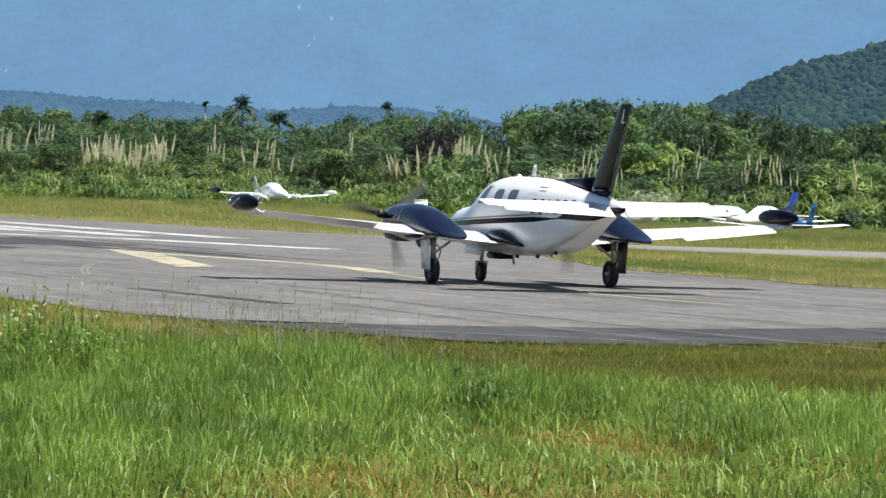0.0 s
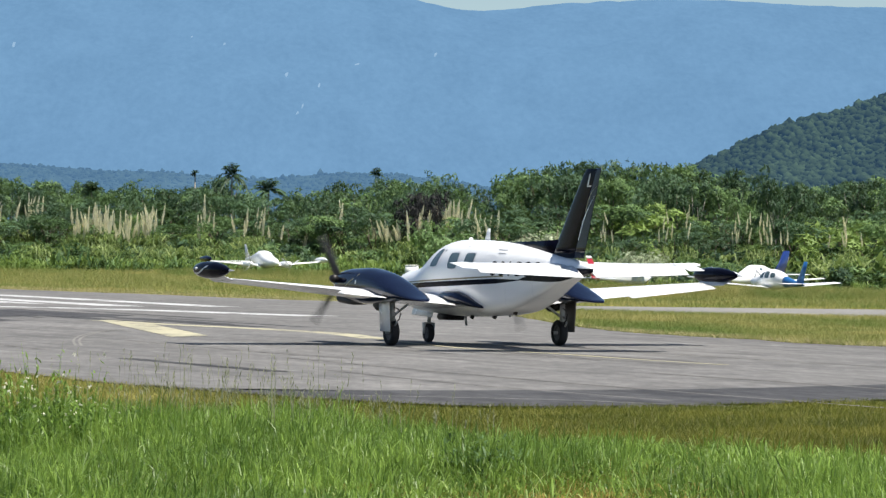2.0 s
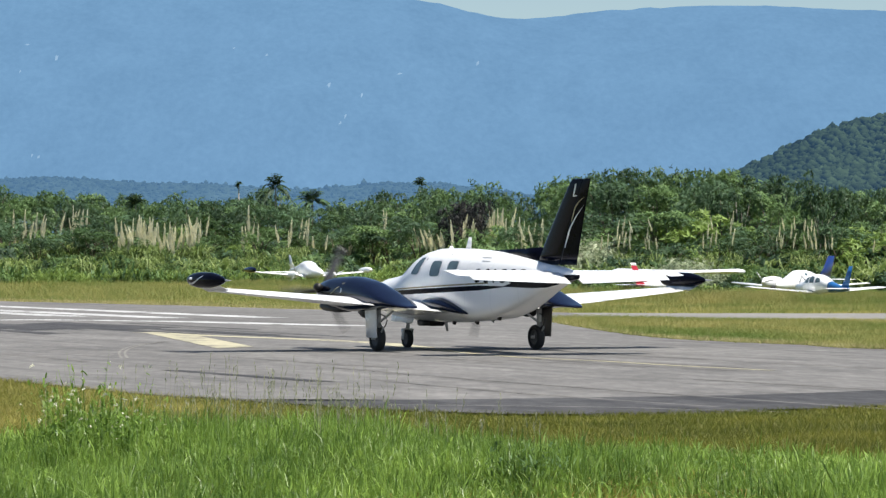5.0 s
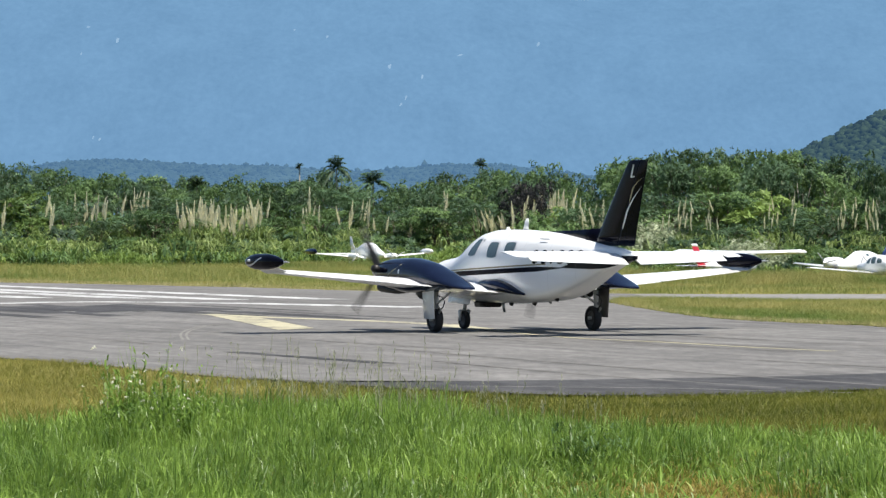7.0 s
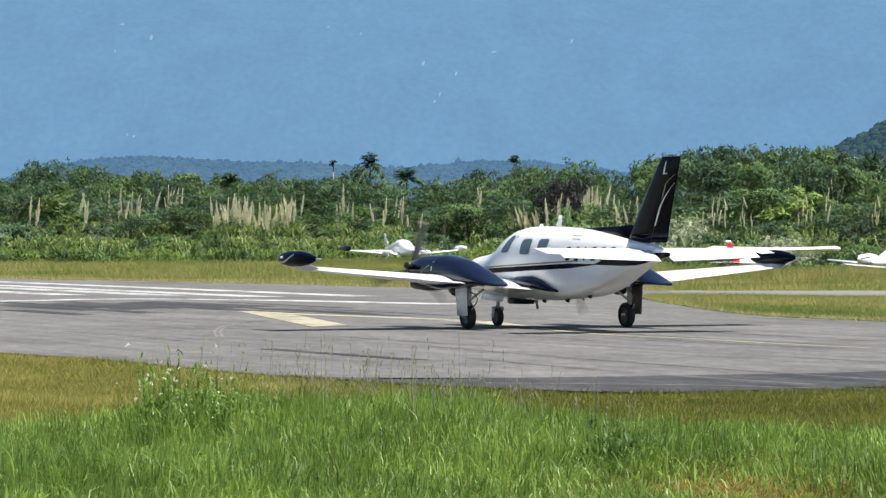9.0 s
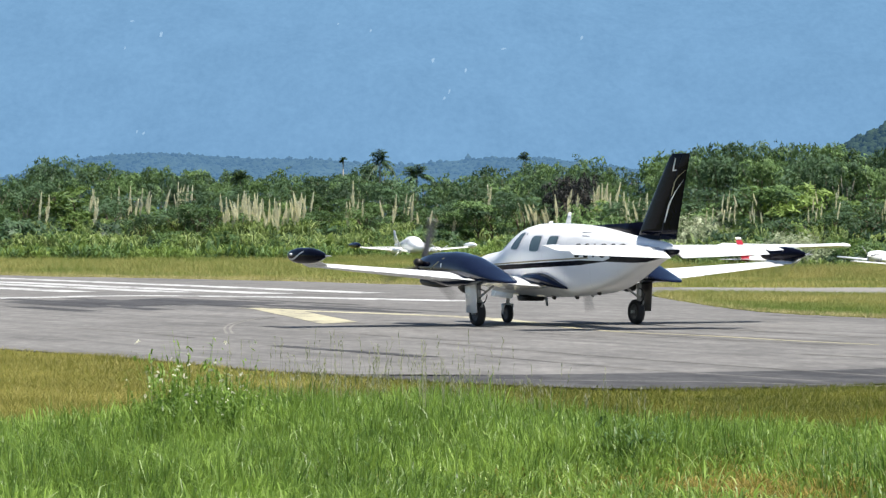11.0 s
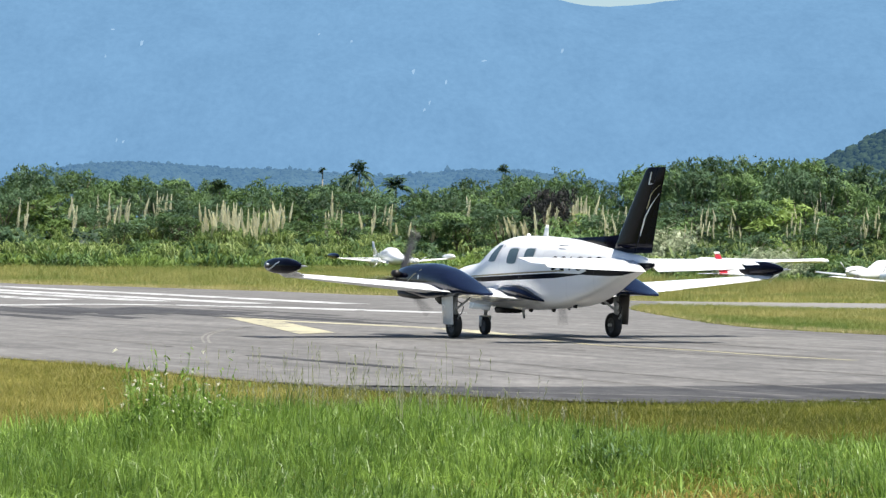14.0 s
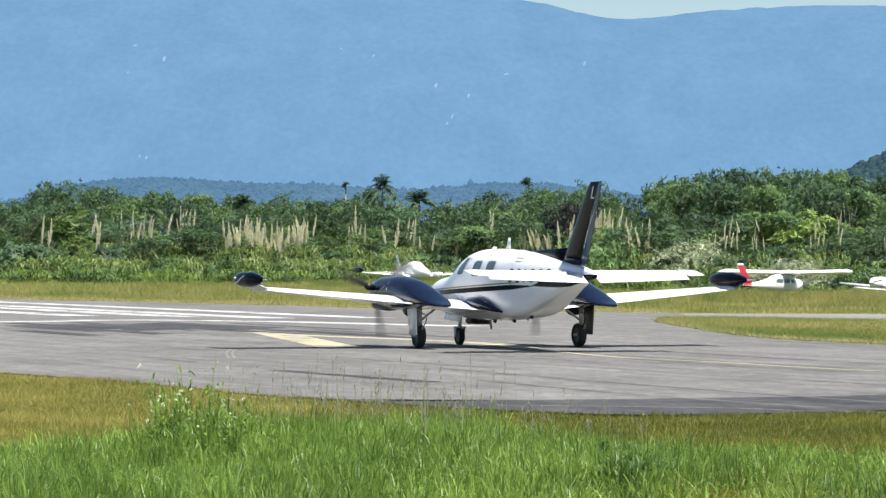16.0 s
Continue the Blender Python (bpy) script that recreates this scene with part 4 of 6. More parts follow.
def small_wheel(parent, at, r):
    w = part("wheel", wheel_bm(r, 0.14, TYRE), RUBBER, parent)
    w.matrix_basis = Matrix.Translation(at)
    part("rim", wheel_bm(r, 0.14, RIM), STEEL, w)


def strut(parent, a, b, r=0.035):
    part("gear_leg", tube([a, b], r, 8), BARE_METAL, parent)


def still_prop(parent, at, r, tilt, n=2):
    hub = part("propeller", loft([body_ring(x, 0, q, q, -q, 2.0, 12) for x, q in ((-0.05, 0.13), (0.05, 0.13), (0.2, 0.07), (0.26, 0.01))]), WHITE_PAINT, parent, "white spinner")
    hub.matrix_basis = pose(*at, tilt, 0, 0)
    for k in range(n):
        b = part("blade", loft([[(0.012 * math.cos(a), c * math.sin(a), z) for a in (2 * math.pi * i / 6 for i in range(6))] for z, c in ((0.1, 0.03), (r * 0.5, 0.05), (r * 0.9, 0.04), (r, 0.015))]), GREY_METAL, hub)
        b.matrix_basis = pose(0, 0, 0, 360 / n * k, 0, 0)


def tail_set(e, x, z, span, fin_rows, body_paint, fin_paint):
    part("fin", loft([fin_ring(a, b, h, 0.09) for a, b, h in fin_rows]), fin_paint, e, "painted fin")
    for s in (1, -1):
        part("tailplane", loft([foil_ring(x + 0.55, x - 0.55, 0.0, z, 0.09), foil_ring(x + 0.30, x - 0.45, s * span / 2, z, 0.07)]), body_paint, e)


def window_row(e, rows, panes, paint=None):
    for s in (1, -1):
        for c in panes:
            part("window", skin_patch(c, s, 0.01, 6, 4, at=lambda x, z: side_at(x, z, rows)), paint or GLASS_DARK, e, "window painted pale with glare" if paint else "dark window")


def tip_tank_twin():
    e = parked("parked_twin", 712, 337, -70, "white twin-engine aeroplane with tip tanks on long grass")
    rows = smooth_rows([(4.1, 0.04, 1.25, 1.10), (3.6, 0.32, 1.50, 0.92), (2.6, 0.55, 1.72, 0.80), (1.7, 0.62, 1.98, 0.76), (0.9, 0.64, 2.28, 0.76), (0.0, 0.64, 2.30, 0.78), (-1.0, 0.56, 2.14, 0.88), (-2.4, 0.36, 1.86, 1.08), (-3.8, 0.18, 1.66, 1.30), (-4.6, 0.06, 1.58, 1.44)], 36)
    part("fuselage", loft([body_ring(x, 0, h, t, b, 2.2, 20) for x, h, t, b in rows]), WHITE_PAINT, e, "white fuselage")
    window_row(e, rows, [((0.8, 1.74), (0.2, 1.74), (0.2, 2.02), (0.8, 2.02)), ((0.0, 1.76), (-0.6, 1.76), (-0.6, 1.98), (0.0, 2.0))], GLARE_PANE)
    part("nose_stripe", skin_patch(((3.5, 1.16), (-3.6, 1.42), (-3.6, 1.50), (3.5, 1.26)), 1, 0.008, 24, 2, at=lambda x, z: side_at(x, z, rows)), BLUE_PAINT, e, "thin dark stripe")
    tail_set(e, -4.3, 1.30, 5.0, [(-3.3, -4.5, 1.5), (-3.95, -4.75, 2.1), (-4.45, -4.95, 2.85)], WHITE_PAINT, SILVER_PAINT)
    for s in (1, -1):
        part("wing", loft([foil_ring(1.1, -0.85, s * 0.4, 0.92, 0.14), foil_ring(0.95, -0.75, s * 1.8, 1.02, 0.14), foil_ring(0.55, -0.55, s * 5.3, 1.32, 0.12)]), WHITE_PAINT, e, "white low wing")
        part("nacelle", loft([body_ring(x, s * 1.8, w, t, b, 2.4, 16) for x, w, t, b in smooth_rows([(2.1, 0.2, 1.28, 0.86), (1.8, 0.34, 1.36, 0.76), (0.8, 0.36, 1.36, 0.76), (-0.6, 0.26, 1.24, 0.88), (-1.5, 0.05, 1.1, 1.0)], 14)]), WHITE_PAINT, e, "white engine nacelle")
        still_prop(e, (2.2, s * 1.8, 1.07), 0.98, 35 + 20 * s, 3)
        # the right tank stands in shade, put into its colour as navy
        part("tip_tank", loft([body_ring(x, s * 5.45, r, 1.5 + r, 1.5 - r, 2, 16) for x, r in smooth_rows([(1.9, 0.02), (1.5, 0.2), (0.6, 0.27), (-0.6, 0.2), (-1.5, 0.03)], 14)]), WHITE_PAINT if s > 0 else NAVY_PAINT, e, "canted wingtip tank")
        strut(e, (-0.1, s * 1.75, 0.9), (-0.1, s * 1.75, 0.25))
        small_wheel(e, (-0.1, s * 1.75, 0.25), 0.25)
    strut(e, (2.9, 0, 0.85), (2.9, 0, 0.22))
    small_wheel(e, (2.9, 0, 0.22), 0.22)


def high_wing_single():
    e = parked("parked_high_wing", 1364, 256, 54, "white high-wing single with red tail on grass")
    rows = smooth_rows([(2.3, 0.26, 1.60, 1.06), (1.9, 0.40, 1.74, 0.94), (1.2, 0.46, 1.80, 0.90), (0.7, 0.48, 2.02, 0.88), (0.1, 0.48, 2.10, 0.88), (-1.0, 0.44, 2.02, 0.92), (-1.8, 0.34, 1.80, 1.02), (-3.4, 0.18, 1.56, 1.16), (-5.0, 0.06, 1.42, 1.28)], 34)
    part("fuselage", loft([body_ring(x, 0, h, t, b, 2.6, 20) for x, h, t, b in rows]), WHITE_PAINT, e, "white fuselage")
    part("tail_boom_paint", loft([body_ring(x, 0, h + 0.006, t + 0.006, b - 0.006, 2.6, 20) for x, h, t, b in rows if x < -4.1]), RED_PAINT, e, "red tail cone")
    window_row(e, rows, [((0.95, 1.45), (0.35, 1.45), (0.35, 1.92), (0.65, 1.92)), ((0.22, 1.45), (-0.5, 1.45), (-0.5, 1.93), (0.22, 1.93)), ((-0.65, 1.47), (-1.45, 1.50), (-1.35, 1.84), (-0.65, 1.90))])
    part("wing", loft([foil_ring(0.95, -0.40, y, z, 0.17) if abs(y) > 4.7 else foil_ring(1.05, -0.62, y, z, 0.19) for y, z in ((-4.95, 2.22), (-4.7, 2.22), (-2.4, 2.15), (0, 2.12), (2.4, 2.15), (4.7, 2.22), (4.95, 2.22))]), WHITE_PAINT, e, "white high wing")
    part("fin", loft([fin_ring(-3.3, -5.0, 1.40, 0.08), fin_ring(-4.3, -5.25, 1.9, 0.08), fin_ring(-4.95, -5.65, 2.62, 0.07)]), RED_PAINT, e, "swept red fin")
    part("fin_cap", loft([fin_ring(-4.93, -5.66, 2.62, 0.08), fin_ring(-5.05, -5.75, 2.80, 0.06)]), WHITE_PAINT, e, "white fin cap")
    for s in (1, -1):
        part("tailplane", loft([foil_ring(-4.1, -5.1, 0.0, 1.32, 0.08), foil_ring(-4.4, -5.05, s * 1.75, 1.32, 0.07)]), WHITE_PAINT, e)
        part("wing_strut", tube([(0.45, s * 0.55, 0.75), (0.35, s * 2.5, 2.06)], 0.035, 8), WHITE_PAINT, e)
        part("gear_leg", tube([(-0.2, s * 0.45, 0.68), (-0.25, s * 0.9, 0.48), (-0.25, s * 1.15, 0.22)], [0.05, 0.04, 0.03], 8), WHITE_PAINT, e)
        small_wheel(e, (-0.25, s * 1.25, 0.21), 0.21)
    strut(e, (1.6, 0, 0.7), (1.65, 0, 0.2))
    small_wheel(e, (1.65, 0, 0.19), 0.19)
    still_prop(e, (2.32, 0, 1.34), 0.95, 70)


def low_wing_single():
    e = parked("parked_low_wing", 1616, 258, 111, "white and blue low-wing single with blue tail on grass")
    rows = smooth_rows([(2.7, 0.22, 1.32, 0.90), (2.2, 0.44, 1.48, 0.74), (1.2, 0.54, 1.60, 0.66), (0.6, 0.57, 1.92, 0.64), (-0.3, 0.58, 2.06, 0.64), (-1.2, 0.52, 1.92, 0.70), (-2.2, 0.36, 1.56, 0.80), (-3.4, 0.20, 1.30, 0.86), (-4.6, 0.06, 1.16, 0.96)], 34)
    part("fuselage", loft([body_ring(x, 0, h, t, b, 2.3, 20) for x, h, t, b in rows]), WHITE_PAINT, e, "white fuselage")
    part("tail_paint", loft([body_ring(x, 0, h + 0.006, t + 0.006, b - 0.006, 2.3, 20) for x, h, t, b in rows if x < -2.1]), TEAL_PAINT, e, "blue rear fuselage")
    window_row(e, rows, [((0.75, 1.45), (0.20, 1.45), (0.10, 1.90), (0.45, 1.84)), ((0.02, 1.45), (-0.60, 1.45), (-0.60, 1.88), (0.02, 1.92)), ((-0.78, 1.47), (-1.40, 1.50), (-1.25, 1.76), (-0.78, 1.84))])
    tail_set(e, -4.2, 1.08, 3.4, [(-3.4, -4.5, 1.10), (-4.0, -4.75, 1.75), (-4.6, -5.1, 2.60)], WHITE_PAINT, TEAL_PAINT)
    for s in (1, -1):
        part("wing", loft([foil_ring(0.95, -0.72, s * 0.4, 0.76, 0.14), foil_ring(0.75, -0.55, s * 4.95, 1.12, 0.12), foil_ring(0.65, -0.45, s * 5.2, 1.15, 0.06)]), WHITE_PAINT, e, "white low wing")
        strut(e, (0.0, s * 1.5, 0.8), (0.0, s * 1.5, 0.2))
        small_wheel(e, (0.0, s * 1.5, 0.21), 0.21)
    strut(e, (1.9, 0, 0.75), (1.95, 0, 0.2))
    small_wheel(e, (1.95, 0, 0.2), 0.2)
    still_prop(e, (2.72, 0, 1.12), 0.92, 20)


def blue_fin_twin():
    e = parked("parked_blue_fin_twin", 1588, 284, 236, "white twin-engine aeroplane with dark blue fin on grass")
    rows = smooth_rows([(4.0, 0.04, 1.20, 1.06), (3.4, 0.34, 1.46, 0.86), (2.4, 0.56, 1.68, 0.74), (1.5, 0.62, 2.0, 0.70), (0.7, 0.64, 2.26, 0.70), (-0.6, 0.62, 2.26, 0.72), (-1.8, 0.50, 2.06, 0.86), (-3.2, 0.28, 1.80, 1.10), (-4.7, 0.08, 1.64, 1.40)], 36)
    part("fuselage", loft([body_ring(x, 0, h, t, b, 2.2, 20) for x, h, t, b in rows]), WHITE_PAINT, e, "white fuselage")
    window_row(e, rows, [((0.45, 1.86), (0.0, 1.86), (0.0, 2.04), (0.45, 2.04))])
    tail_set(e, -4.3, 1.55, 4.6, [(-2.8, -4.9, 1.7), (-3.7, -5.2, 2.4), (-4.5, -5.6, 3.35)], WHITE_PAINT, BLUE_PAINT)
    for s in (1, -1):
        part("wing", loft([foil_ring(1.2, -0.75, s * 0.4, 0.84, 0.14), foil_ring(1.0, -0.7, s * 1.8, 0.95, 0.14), foil_ring(0.6, -0.5, s * 5.6, 1.28, 0.12)]), WHITE_PAINT, e, "white low wing")
        part("nacelle", loft([body_ring(x, s * 1.8, w, t, b, 2.4, 16) for x, w, t, b in smooth_rows([(2.5, 0.22, 1.62, 1.14), (2.2, 0.40, 1.74, 0.96), (1.0, 0.43, 1.80, 0.90), (-0.6, 0.32, 1.56, 0.92), (-1.7, 0.05, 1.18, 1.04)], 14)]), WHITE_PAINT, e, "white engine nacelle")
        part("cowl_band", loft([body_ring(x, s * 1.8, w, t, b, 2.4, 16) for x, w, t, b in ((1.95, 0.36, 1.08, 0.86), (0.9, 0.38, 1.06, 0.84))]), DARK_METAL, e, "dark lower cowl")
        still_prop(e, (2.6, s * 1.8, 1.38), 0.98, 40, 3)
        strut(e, (-0.1, s * 1.75, 0.85), (-0.1, s * 1.75, 0.25))
        small_wheel(e, (-0.1, s * 1.75, 0.25), 0.25)
    strut(e, (2.8, 0, 0.8), (2.8, 0, 0.22))
    small_wheel(e, (2.8, 0, 0.22), 0.22)


def utility_cabinet():
    """A white equipment box with a shallow lid, standing on the far field."""
    d = 300
    x = (976.5 - 784) / SIGHT * d
    z = float(ground_z(x, d))
    e = thing("utility_cabinet", pose(x, d, z, 0, 0, -14), "white metal equipment cabinet with flat lid on field", "cabinet")
    part("body", block(-0.48, 0.48, -0.35, 0.35, 0.50, 1.40, 0.02), WHITE_PAINT, e, "white painted body")
    part("lid", block(-0.51, 0.51, -0.38, 0.38, 1.40, 1.46, 0.02), WHITE_PAINT, e)
    for lx in (-0.42, 0.42):
        for ly in (-0.28, 0.28):
            part("leg", block(lx - 0.04, lx + 0.04, ly - 0.04, ly + 0.04, -0.05, 0.50, 0.005), GREY_METAL, e, "grey leg")
    part("door_handle", block(-0.04, 0.04, -0.375, -0.35, 0.80, 0.92, 0.005), DARK_METAL, e)


utility_cabinet()
tip_tank_twin()
high_wing_single()
low_wing_single()
blue_fin_twin()


# ---------------------------------------------------------------- plants
RNG = np.random.default_rng(21)


def unit(v):
    return v / np.maximum(np.linalg.norm(v, axis=-1, keepdims=True), 1e-9)


def leaf_cloud(blobs, count, size, shape=2.4, inner=0.66, droop=0.0):
    """Many diamond-shaped leaves or sprays over lumps (x, y, z, radius, flatness)."""
    b = np.array(blobs, float)
    w = b[:, 3] ** 2
    each = 5
    sprays = count // each
    count = sprays * each
    k = np.repeat(RNG.choice(len(b), sprays, p=w / w.sum()), each)
    d = np.repeat(unit(RNG.normal(size=(sprays, 3))), each, 0)
    d[:, 2] = np.where(d[:, 2] < -0.35, -d[:, 2], d[:, 2])
    far = inner + (1.08 - inner) * RNG.random(sprays) ** 0.7
    far = far * np.where(RNG.random(sprays) < 0.09, RNG.uniform(1.0, 1.35, sprays), 1.0)
    r = b[k, 3] * np.repeat(far, each)
    p = b[k, :3] + d * r[:, None] * np.stack([np.ones(count), np.ones(count), b[k, 4]], -1)
    nrm = unit(d * 1.0 + np.repeat(RNG.normal(size=(sprays, 3)) * 0.42, each, 0) + RNG.normal(size=(count, 3)) * 0.28 + np.array([0, 0, 0.3]))
    a = unit(np.cross(nrm, RNG.normal(size=(count, 3))))
    p = p + a * size * RNG.uniform(0.6, 1.5, count)[:, None]
    a[:, 2] -= droop
    a = unit(a)
    c = unit(np.cross(nrm, a))
    s = size * RNG.uniform(0.55, 1.4, count)[:, None]
    V = np.stack([p + a * s, p + (c / shape - a * 0.7) * s, p - (c / shape + a * 0.7) * s], 1).reshape(-1, 3)
    return V, np.arange(count * 3).reshape(-1, 3)


def limbs(height, spread, n, r0, lean=0.1):
    """A tapered trunk that parts into limbs; returns a bmesh and the limb ends."""
    bms, ends = bmesh.new(), []
    fork = height * RNG.uniform(0.3, 0.5)
    lx, ly = RNG.normal(0, lean, 2) * fork

    def add(points, radii):
        t = tube(points, radii, 7)
        me = bpy.data.meshes.new("tmp")
        t.to_mesh(me)
        t.free()
        bms.from_mesh(me)
        bpy.data.meshes.remove(me)

    add([(0, 0, -0.2), (lx * 0.5, ly * 0.5, fork * 0.5), (lx, ly, fork)], [r0, r0 * 0.8, r0 * 0.65])
    for k in range(n):
        a = 2 * math.pi * (k + RNG.random() * 0.6) / n
        q = spread * RNG.uniform(0.45, 0.95)
        top = height * RNG.uniform(0.68, 0.92)
        e = (lx + q * math.cos(a), ly + q * math.sin(a), top)
        m = (lx + q * 0.45 * math.cos(a + 0.3), ly + q * 0.45 * math.sin(a + 0.3), fork + (top - fork) * 0.55)
        add([(lx, ly, fork * 0.96), m, e], [r0 * 0.55, r0 * 0.34, r0 * 0.12])
        ends.append(e)
    return bms, ends


def tree_model(name, height, spread, lumps, leaves, size, leaf, bark, label, flat=0.75, low=False):
    e = thing(name, Matrix.Translation((0, -500, 0)), label, "tree", "trees at the field's edge")
    bm, ends = limbs(height, spread, 5, 0.018 * height, 0.12)
    part("trunk", bm, bark, e, "branching trunk")
    blobs = []
    for k in range(lumps):
        x, y, z = ends[k % len(ends)]
        j = RNG.normal(0, 0.22 * spread, 3)
        r = spread * RNG.uniform(0.16, 0.44)
        zz = z + j[2] * 0.8 - (RNG.random() ** 2 * height * (0.5 if low else 0.22) if k >= len(ends) else 0)
        blobs.append((x + j[0], y + j[1], min(zz, height - r * flat), r, flat))
    V, F = leaf_cloud(blobs, leaves, size)
    link("crown", mesh_np("crown", V, F), leaf, e, smooth=False)
    return e


def shrub_model(name, height, width, lumps, leaves, size, leaf, label):
    e = thing(name, Matrix.Translation((0, -500, 0)), label, "shrub", "shrubs at the field's edge")
    bm, _ = limbs(height * 0.8, width * 0.4, 5, 0.05)
    part("stems", bm, BARK, e)
    blobs = []
    for k in range(lumps):
        a, q = RNG.uniform(0, 6.28), width * 0.5 * RNG.random() ** 0.6
        r = height * RNG.uniform(0.22, 0.42)
        blobs.append((q * math.cos(a), q * math.sin(a), max(r * 0.6, RNG.uniform(0.15, 1) * (height - r)), r, 0.85))
    V, F = leaf_cloud(blobs, leaves, size)
    link("foliage", mesh_np("foliage", V, F), leaf, e, smooth=False)
    return e


def strips(base, aim, length, width, sag, seg=4):
    """Arching leaf blades: base points, start directions, lengths and sag."""
    n = len(base)
    side = unit(np.cross(aim, np.array([0.0, 0.0, 1.0])) + 1e-6)
    rows, t = [], np.linspace(0, 1, seg + 1)
    for u in t:
        p = base + aim * (length * u)[:, None]
        p[:, 2] -= sag * length * u**2
        w = (width * (1 - u) ** 0.7 * 0.5 * (0.55 + 0.9 * min(1, u * 3 + 0.3)))[:, None]
        rows += [p - side * w, p + side * w]
    V = np.stack(rows, 1)
    k = 2 * (seg + 1)
    quads = np.array([[2 * i, 2 * i + 1, 2 * i + 3, 2 * i + 2] for i in range(seg)])
    F = (np.arange(n)[:, None, None] * k + quads[None]).reshape(-1, 4)
    return V.reshape(-1, 3), F


def cane_model(name, height, plumes, label, long=(1.6, 2.7)):
    """A clump of giant grass; its plumes are parts of their own and reach 1.0 of its height."""
    e = thing(name, Matrix.Translation((0, -500, 0)), label, "giant grass", "plume grass clumps")
    n = 150
    a = RNG.uniform(0, 6.28, n)
    q = 1.1 * RNG.random(n) ** 0.5
    base = np.stack([q * np.cos(a), q * np.sin(a), RNG.random(n) * height * 0.5], -1)
    aim = unit(np.stack([np.cos(a) * RNG.uniform(0.2, 1.2, n), np.sin(a) * RNG.uniform(0.2, 1.2, n), np.ones(n)], -1))
    V, F = strips(base, aim, height * RNG.uniform(0.25, 0.42, n), RNG.uniform(0.07, 0.17, n), RNG.uniform(0.5, 1.4, n), 3)
    link("leaves", mesh_np("leaves", V, F), CANE, e, smooth=False)
    for k in range(plumes):
        x, y = RNG.normal(0, 1.0, 2) if k else (0.0, 0.0)
        lx, ly = RNG.normal(0.12, 0.75), RNG.normal(0, 0.45)
        top = height * (1.0 if k == 0 else RNG.uniform(0.78, 0.97))
        ln = RNG.uniform(*long)
        part("stalk", tube([(x, y, 0), (x + lx * 0.5, y + ly * 0.5, top * 0.6), (x + lx, y + ly, top - 0.2)], [0.02, 0.016, 0.01], 5), CANE, e)
        # fine strands, nodding to one side, fullest in the lower half
        m = 170
        q = RNG.random(m)
        nod = RNG.uniform(0.1, 0.45)
        pb = np.stack([x + lx + nod * q**2 * 0.6 - lx * 0.45 * (1 - q), y + ly - ly * 0.45 * (1 - q), top - ln * (1 - q * 0.86)], -1)
        full = 0.03 + 0.105 * np.sin(np.pi * np.minimum(1, q * 0.8 + 0.2)) ** 1.3
        out = RNG.normal(0, 1, (m, 2)) * full[:, None]
        d = unit(np.stack([out[:, 0] + nod * 0.5 * q, out[:, 1], np.full(m, 0.9)], -1))
        pb[:, 0] += out[:, 0] * 0.35
        pb[:, 1] += out[:, 1] * 0.35
        V, F = strips(pb, d, ln * 0.30 * (1.15 - 0.75 * q), np.full(m, 0.054), RNG.uniform(0.1, 0.6, m), 2)
        link("plume", mesh_np("plume", V, F), PLUME, e, "pale feathery plume", smooth=False)
    return e


def fern_model(name, height, leaf, label, width=0.10):
    """A low tangle of arching fronds from several roots."""
    e = thing(name, Matrix.Translation((0, -500, 0)), label, "undergrowth", "undergrowth at the field's edge")
    n = 135
    root = RNG.normal(0, 0.75, (14, 2))[RNG.integers(0, 14, n)] + RNG.normal(0, 0.08, (n, 2))
    a = RNG.uniform(0, 6.28, n)
    base = np.stack([root[:, 0], root[:, 1], RNG.random(n) ** 1.5 * height * 0.5], -1)
    out = RNG.uniform(0.2, 1.3, n)
    aim = unit(np.stack([np.cos(a) * out, np.sin(a) * out, np.ones(n)], -1))
    V, F = strips(base, aim, height * RNG.uniform(0.4, 0.9, n), RNG.uniform(0.6, 1.4, n) * width, RNG.uniform(0.3, 1.0, n), 3)
    link("fronds", mesh_np("fronds", V, F), leaf, e, smooth=False)
    return e


def palm_model(name, height, frond, count, label, thick=1.0):
    e = thing(name, Matrix.Translation((0, -500, 0)), label, "palm", "palms above the thicket")
    part("trunk", tube([(0, 0, -0.2), (0.1, 0, height * 0.5), (0.05, 0.05, height)], [0.14 * thick, 0.11 * thick, 0.10 * thick], 8), PALE_BARK, e, "slim ringed trunk")
    Vs, Fs, off = [], [], 0
    for k in range(count):
        a = 6.28 * k / count + RNG.normal(0, 0.15)
        up = RNG.uniform(-0.25, 2.6)
        d = unit(np.array([[math.cos(a), math.sin(a), up]]))[0]
        m = 26
        u = np.linspace(0.12, 1, m)
        L = frond * RNG.uniform(0.8, 1.1)
        rib = np.array([0.05, 0.05, height]) + d * (L * u)[:, None]
        rib[:, 2] -= 0.5 * L * u**2
        for sgn in (1, -1):
            sd = unit(np.cross(d, [0, 0, 1.0])) * sgn
            aim = unit(sd[None, :] + d * 0.7 + np.array([0, 0, -0.35]) + RNG.normal(0, 0.12, (m, 3)))
            V, F = strips(rib, aim, frond * 0.24 * (1.1 - 0.7 * np.abs(u - 0.4)), np.full(m, 0.11), np.full(m, 0.40), 2)
            Vs.append(V), Fs.append(F + off)
            off += len(V)
    link("fronds", mesh_np("fronds", np.concatenate(Vs), np.concatenate(Fs)), LEAF_B, e, smooth=False)
    return e


